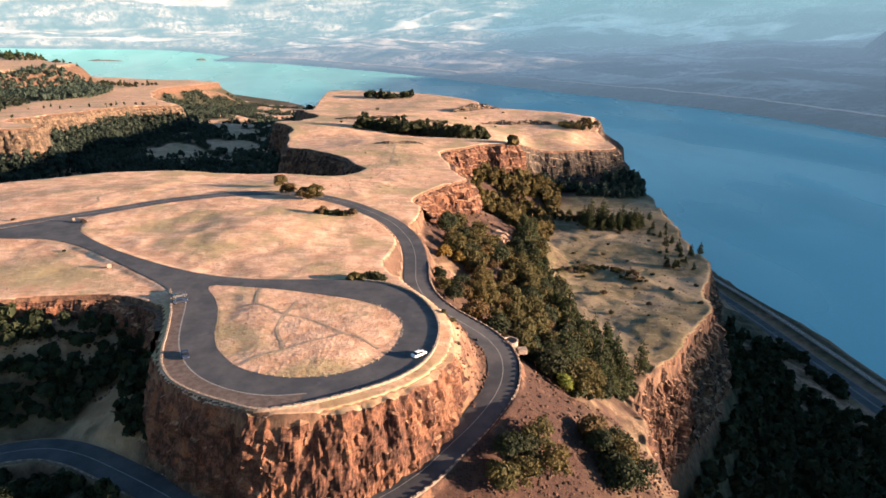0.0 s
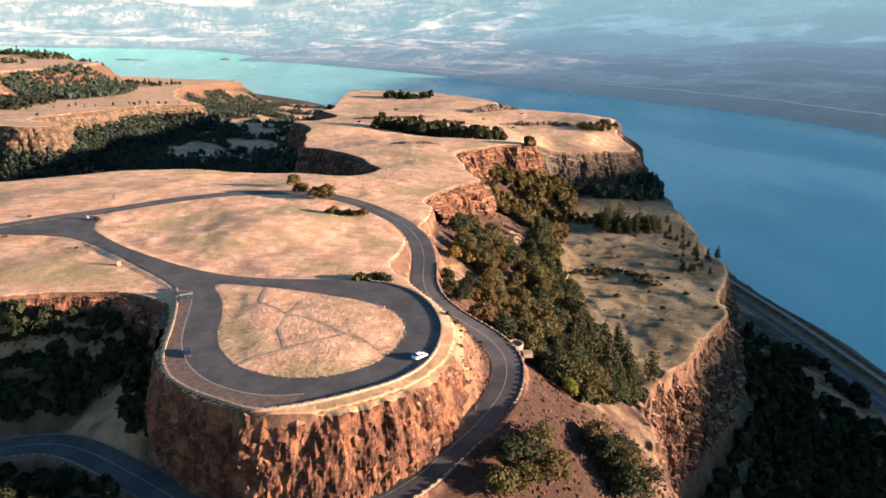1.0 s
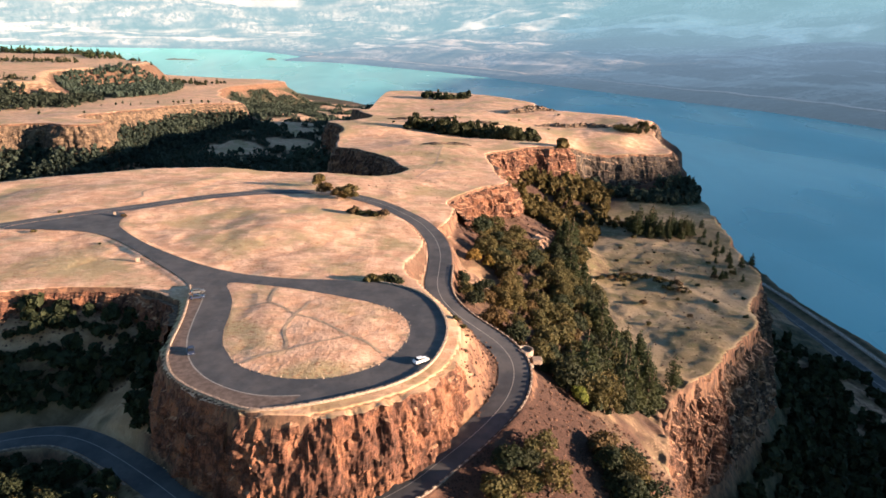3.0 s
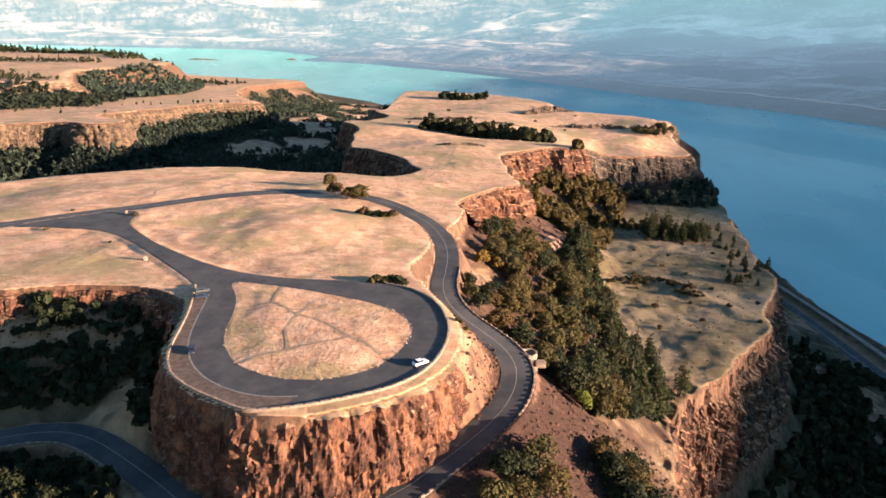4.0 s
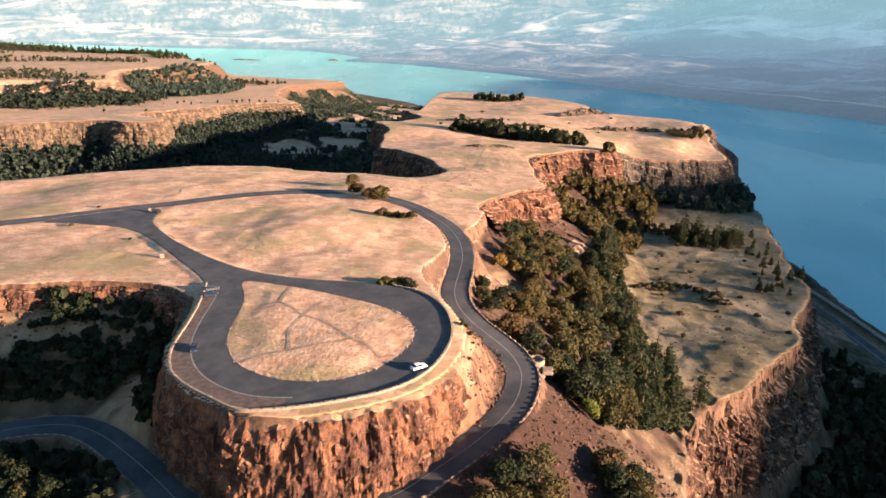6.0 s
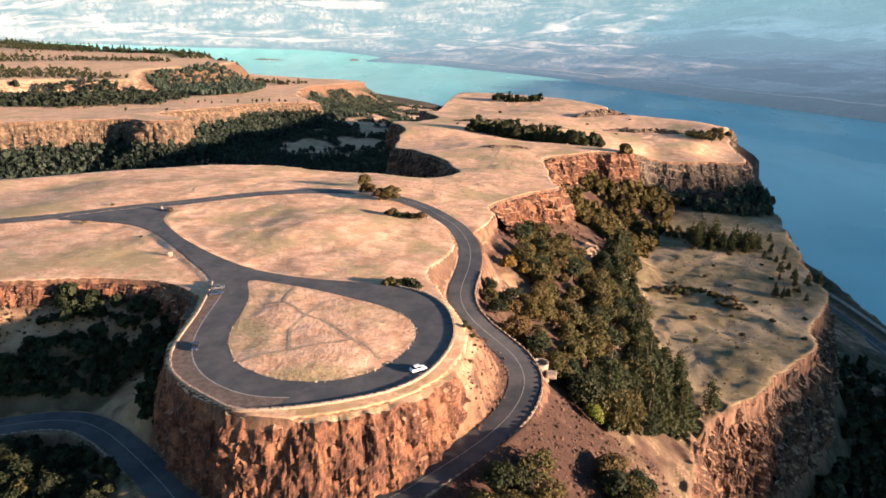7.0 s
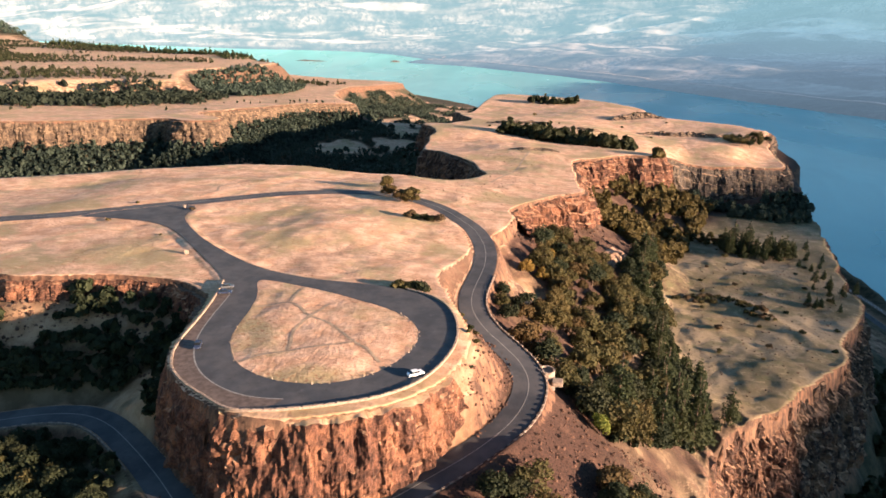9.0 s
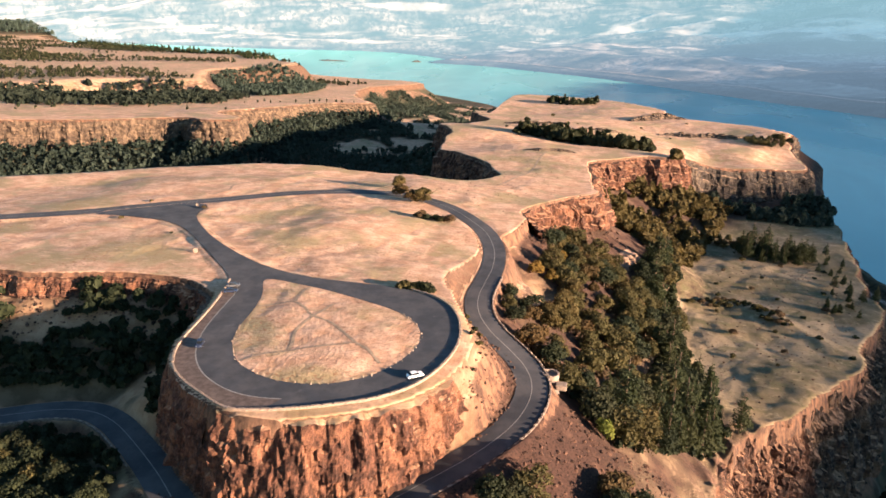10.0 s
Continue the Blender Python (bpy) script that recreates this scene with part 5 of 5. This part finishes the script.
tagged(new("rock_ledge", me), "pale flat rock ledge beside the viewing bay", "rock")


# ---- markings
def stripe(name, line, half, lift, label, mat):
    v, f = ribbon(np.asarray(line, float), half, lift, -half, half)
    return tagged(new(name, mesh_of(name, v, f, mat)), label, "marking", kind="structure")


stripe("trim_line", HIGHWAY, 0.11, 0.125, "worn pale centre line of the highway", LINE)
EDGE = rounded([(-39.6, 40), (-38.4, 33), (-36.8, 21), (-34.9, 10.6), (-32.4, 2.7), (-28.7, -4.5), (-23.8, -10.4), (-18.5, -14.4), (-12.5, -17.3), (-7, -18.2), (-1, -17.6)], False)
stripe("trim_line", np.column_stack((EDGE, np.full(len(EDGE), 0.14))), 0.16, 0.025, "pale painted edge line in the overlook loop", LINE)
walk_way = np.vstack((EDGE, stretch_of(rounded(LOT_RIM, False), (-44, 40), (-3, -23))[::-1]))
tagged(new("pavement", outline_fill("pavement", walk_way, 0.152, None, PAVING)), "brown worn gravel parking strip along the parapet", "pavement", kind="structure")


# ---- footpaths trodden through the grass
def footpath(line, half, label):
    p = rounded(np.asarray(line, float), False)
    q, s = resample(p, 0.8)
    t = np.gradient(q, axis=0)
    t /= np.hypot(t[:, 0], t[:, 1])[:, None]
    n = np.stack((t[:, 1], -t[:, 0]), 1)
    v = np.empty((len(q), 3, 3))
    for j, o in enumerate((-1, 0, 1)):
        c = q + n * (o * half * (1 + 0.35 * fbm(s, s * 0 + 9 * j, 4, 2)))[:, None]
        v[:, j, :2] = c
        v[:, j, 2] = ground_z(c) + 0.07
    return tagged(new("pavement_path", mesh_of("pavement_path", v.reshape(-1, 3), sheet_faces(len(q), 3), DIRT, True)), label, "path", kind="structure")


for line in ([(-28, 29), (-24, 31.6), (-19, 33.8), (-14.7, 30.4), (-10.1, 24.8), (-5.1, 23.3), (0.6, 18.2), (6.2, 11.6), (11, 8.7), (15.3, 2.8)],
             [(-10.1, 24.8), (-11.2, 19), (-10.9, 13.7), (-8.8, 7.2), (-8.4, 4)], [(-18.2, -3.7), (-14, 0.5), (-8.5, 3.4), (-3, 7), (3.6, 9.8), (6.2, 11.6)],
             [(-10.1, 24.8), (-8.7, 28.8), (-7.7, 35.2)], [(-18.9, 33.8), (-19.8, 41.7), (-19.4, 46.5)]):
    footpath(line, 0.42, "grey trodden footpath across the loop's island")
footpath([(38, 394), (33, 351), (31.5, 319), (26.5, 290), (19, 256)], 0.6, "faint dirt trail across the plateau")
footpath([(-112, 158), (-108, 170), (-114, 180), (-106, 196)], 0.5, "faint dirt trail up from the highway")

# ---- kerb stones round the island
isle_rim, s = resample(ISLAND, 1.0, True)
front = isle_rim[(isle_rim[:, 1] < 34) & ((isle_rim[:, 1] < 16) | (isle_rim[:, 0] > 0))]
bm = bmesh.new()
bmesh.ops.create_icosphere(bm, subdivisions=1, radius=0.24)
for q in bm.verts:
    q.co = Vector((q.co.x * 1.1, q.co.y * 0.9, q.co.z * 0.8)) + Vector((rnd.uniform(-0.06, 0.06), rnd.uniform(-0.06, 0.06), rnd.uniform(-0.05, 0.05)))
kerb_mesh = bpy.data.meshes.new("kerb_stone")
bm.to_mesh(kerb_mesh)
bm.free()
kerb_mesh.materials.append(STONE)
for i in range(0, len(front), 2):
    o = new("kerb_stone", kerb_mesh)
    o.matrix_basis = pose(front[i, 0] + rnd.uniform(-0.35, 0.35), front[i, 1] + rnd.uniform(-0.35, 0.35), 0.27, 0, 0, rnd.uniform(0, 360)) @ Matrix.Scale(rnd.uniform(0.6, 1.25), 4)
    tagged(o, "small pale kerb boulder at the island's edge", "boulder", "boulders round the island")


# ---- cars
def car(name, body_mat, label, place, turn, tall=1.5):
    e = new(name)
    tagged(e, label, "car")
    l, w = 4.5, 1.8
    prof = [(-2.2, 0.35), (-2.25, 0.75), (-2.05, 0.98), (-1.15, 1.02), (0.95, 0.98), (2.0, 0.86), (2.22, 0.68), (2.2, 0.35)]
    bm = bmesh.new()
    rows = []
    for yy, k in ((-w / 2, 0.97), (-w / 2 + 0.1, 1), (w / 2 - 0.1, 1), (w / 2, 0.97)):
        rows.append([bm.verts.new((px * k, yy, pz)) for px, pz in prof])
    for a, b in zip(rows[:-1], rows[1:]):
        for i in range(len(prof)):
            bm.faces.new((a[i], a[(i + 1) % len(prof)], b[(i + 1) % len(prof)], b[i]))
    bm.faces.new(rows[0][::-1])
    bm.faces.new(rows[-1])
    bmesh.ops.recalc_face_normals(bm, faces=bm.faces)
    part("body", bm, body_mat, e)
    lo, hi = [(-1.7, 0.98), (1.05, 0.96)], [(-1.2, tall), (0.35, tall)]
    bm = bmesh.new()
    q = [[bm.verts.new((px, s * (w / 2 - (0.1 if k == 0 else 0.28)), pz)) for s in (-1, 1)] for k, grp in enumerate((lo, hi)) for px, pz in grp]
    for f in ((0, 1, 3, 2),):
        a, b, d, c = (q[i] for i in f)
        bm.faces.new((a[0], b[0], d[0], c[0]))
        bm.faces.new((c[1], d[1], b[1], a[1]))
        bm.faces.new((a[0], c[0], c[1], a[1]))
        bm.faces.new((b[1], d[1], d[0], b[0]))
    bmesh.ops.recalc_face_normals(bm, faces=bm.faces)
    part("window", bm, GLASS, e, "dark tinted glazing")
    bm = bmesh.new()
    block(bm, (-1.24, -0.66, tall - 0.03), (0.4, 0.66, tall + 0.05), 0.04)
    part("roof", bm, body_mat, e)
    for sx in (-1.4, 1.38):
        for sy in (-0.82, 0.82):
            bm = bmesh.new()
            bmesh.ops.create_cone(bm, cap_ends=True, segments=16, radius1=0.34, radius2=0.34, depth=0.24, matrix=pose(sx, sy, 0.34, 90))
            tyre = part("wheel", bm, RUBBER, e)
            bm = bmesh.new()
            bmesh.ops.create_cone(bm, cap_ends=True, segments=12, radius1=0.19, radius2=0.17, depth=0.26, matrix=pose(sx, sy * 1.01, 0.34, 90))
            part("rim", bm, CHROME, tyre, "bare alloy rim")
    for sy in (-0.62, 0.62):
        bm = bmesh.new()
        block(bm, (2.10, sy - 0.2, 0.62), (2.24, sy + 0.2, 0.78), 0.03)
        part("headlight", bm, CHROME, e, "clear headlight")
        bm = bmesh.new()
        block(bm, (-2.27, sy - 0.2, 0.68), (-2.15, sy + 0.2, 0.86), 0.03)
        part("tail_light", bm, TAIL, e, "red tail light")
    e.matrix_basis = pose(*place, 0, 0, turn) @ Matrix.Scale(0.9, 4)
    return e


car("car", WHITE_PAINT, "white sedan parked by the parapet wall", (25.0, -1.6, 0.15), 38)
car("car", DARK_PAINT, "dark blue car parked beside the painted line", (-31.2, 2.3, 0.15), 288)
car("car", DARK_PAINT, "dark car parked near the loop's entrance", (-40.6, 37.0, 0.15), 20)
car("car", SILVER_PAINT, "grey hatchback parked near the loop's entrance", (-42.0, 41.5, 0.15), 25)


# ---- stone posts beside the approach road
def stone_post(place, size, label):
    e = new("stone_post")
    tagged(e, label, "post")
    bm = bmesh.new()
    block(bm, (-size[0] / 2, -size[1] / 2, -0.3), (size[0] / 2, size[1] / 2, size[2]), 0.06)
    part("shaft", bm, STONE, e)
    bm = bmesh.new()
    block(bm, (-size[0] * 0.58, -size[1] * 0.58, size[2]), (size[0] * 0.58, size[1] * 0.58, size[2] + 0.16), 0.05)
    part("cap", bm, STONE, e, "pale cap stone")
    e.matrix_basis = pose(*place, 0, 0, 20)


stone_post((-71.5, 71.2, -0.4), (1.3, 0.9, 1.1), "pale squat stone pillar beside the approach road")
stone_post((-105.6, 132.5, -1.9), (0.9, 0.7, 1.6), "pale stone marker at the road junction")

# ---------------------------------------------------------------- river edge: freeway, railway, islets
def flat_strip(name, line, half, lift, mat, label, category):
    v, f = ribbon(rounded(line, False), half, lift)
    return tagged(new(name, mesh_of(name, v, f, mat, True)), label, category, kind="structure")


flat_strip("road_freeway", FREEWAY, 9.5, 0.12, ASPHALT, "dark freeway along the river's edge", "road")
for o in (-9.0, -0.6, 0.6, 9.0):
    stripe("trim_line", beside(rounded(FREEWAY, False), o, (398, -100), (212, 890)), 0.22, 0.15, "pale freeway edge line", LINE)
flat_strip("rail_bed", RAIL_BED, 3.2, 0.25, BALLAST, "brown gravel railway bed beside the river", "railway")
for o in (-0.72, 0.72):
    stripe("trim_rail", beside(rounded(RAIL_BED, False), o, (418, -100), (235, 905)), 0.09, 0.42, "thin steel rail", CHROME)

# the road along the far shore, and two low islets
shore_road = resample(rounded(FAR_SHORE[6:], False), 30.0)[0]
t = np.gradient(shore_road, axis=0)
t /= np.hypot(t[:, 0], t[:, 1])[:, None]
n = np.stack((-t[:, 1], t[:, 0]), 1)
if side(*(shore_road[40:41] + n[40:41] * 60).T, RIVER)[0] < 0:
    n = -n
v = np.empty((len(shore_road), 2, 3))
for j, o in enumerate((150, 168)):
    q = shore_road + n * o
    v[:, j, :2], v[:, j, 2] = q, far_land(q[:, 0], q[:, 1])[0] + 5
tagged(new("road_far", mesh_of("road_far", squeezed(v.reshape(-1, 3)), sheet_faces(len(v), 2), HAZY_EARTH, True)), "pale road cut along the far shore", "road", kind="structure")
for name, cx, cy, rx, ry, h in (("islet", -1650, 4735, 135, 40, 9), ("islet", -1095, 4915, 45, 22, 13)):
    u = np.linspace(0, 1, 14)
    a = np.linspace(0, 2 * math.pi, 40)
    U, A = np.meshgrid(u, a, indexing="ij")
    k = 1 + 0.25 * fbm(np.cos(A).ravel() * 3 + cx, np.sin(A).ravel() * 3 + cy, 2, 2)
    x, y = cx + (U * np.cos(A)).ravel() * rx * k, cy + (U * np.sin(A)).ravel() * ry * k
    z = WATER_Z - 2 + (1 - U.ravel() ** 2) * h * (1 + 0.5 * fbm(x, y, 30, 3))
    tagged(new(name, mesh_of(name, squeezed(np.stack((x, y, z), 1)), sheet_faces(14, 40), ISLET, True)), "low dark rocky islet in the river", "islet", kind="structure")


# ---------------------------------------------------------------- loose rock
def rubble(name, outline, count, lo, hi, seed, label, mat):
    """Broken stones strewn over a slope, too many to count."""
    r = np.random.default_rng(seed)
    o = np.array(outline, float)
    a, b = o.min(0), o.max(0)
    pts = r.uniform(a, b, (count * 3, 2))
    pts = pts[side(pts[:, 0], pts[:, 1], o) < 0][:count]
    z = ground_z(pts)
    bm = bmesh.new()
    bmesh.ops.create_icosphere(bm, subdivisions=1, radius=1.0)
    base = np.array([tuple(q.co) for q in bm.verts])
    tri = np.array([[q.index for q in f.verts] for f in bm.faces])
    bm.free()
    n = len(pts)
    size = lo + (hi - lo) * r.random(n) ** 3
    an = r.uniform(0, 6.28, n)
    v = base[None] * (1 + r.uniform(-0.3, 0.3, (n, len(base), 1))) * np.stack((size, size * r.uniform(0.6, 1, n), size * r.uniform(0.5, 0.9, n)), 1)[:, None]
    x = v[:, :, 0] * np.cos(an)[:, None] - v[:, :, 1] * np.sin(an)[:, None] + pts[:, :1]
    y = v[:, :, 0] * np.sin(an)[:, None] + v[:, :, 1] * np.cos(an)[:, None] + pts[:, 1:]
    w = np.stack((x, y, v[:, :, 2] + z[:, None] + size[:, None] * 0.15), -1).reshape(-1, 3)
    f = (tri[None] + (np.arange(n) * len(base))[:, None, None]).reshape(-1, 3)
    return tagged(new(name, mesh_of(name, w, f, mat)), label, "rocks", kind="stuff")


rubble("scree_stones", [(58, 18), (62, 30), (70, 22), (88, 30), (96, 10), (95, -30), (60, -40), (30, -32), (46, -12)], 2600, 0.15, 0.75, 51, "reddish broken scree below the highway wall", SCREE)
rubble("scree_stones", [(37, 150), (44, 200), (60, 236), (74, 244), (78, 262), (90, 240), (70, 205), (56, 150)], 700, 0.2, 1.1, 52, "pale broken rock under the plateau's cliff", SCREE)
rubble("scree_stones", [(-30, -24), (-12, -29), (6, -27), (18, -22), (26, -15), (22, -16), (0, -29)], 500, 0.15, 0.7, 53, "fallen rock at the foot of the overlook cliff", SCREE)
rubble("scree_stones", [(-130, 32), (-91, 42), (-58, 42), (-46, 34), (-50, 20), (-75, 26), (-120, 22)], 900, 0.15, 0.8, 54, "fallen rock on the gully slope", SCREE)
rubble("bench_stones", [(120, 84), (150, 118), (182, 160), (215, 235), (225, 300), (190, 330), (140, 260), (118, 150)], 900, 0.15, 0.6, 55, "grey stones scattered over the lower bench", SCREE)
rubble("bank_stones", [(33, 2), (36, 12), (37, 24), (34, 36), (31, 46), (37, 46), (45, 36), (47, 24), (45, 12), (40, 2)], 500, 0.12, 0.6, 57, "broken orange rock on the bank above the highway", SCREE)
rubble("meadow_stones", [(-40, 195), (10, 180), (35, 160), (44, 205), (62, 300), (70, 360), (20, 400), (-30, 300)], 500, 0.12, 0.45, 56, "small stones in the plateau's dry grass", SCREE)
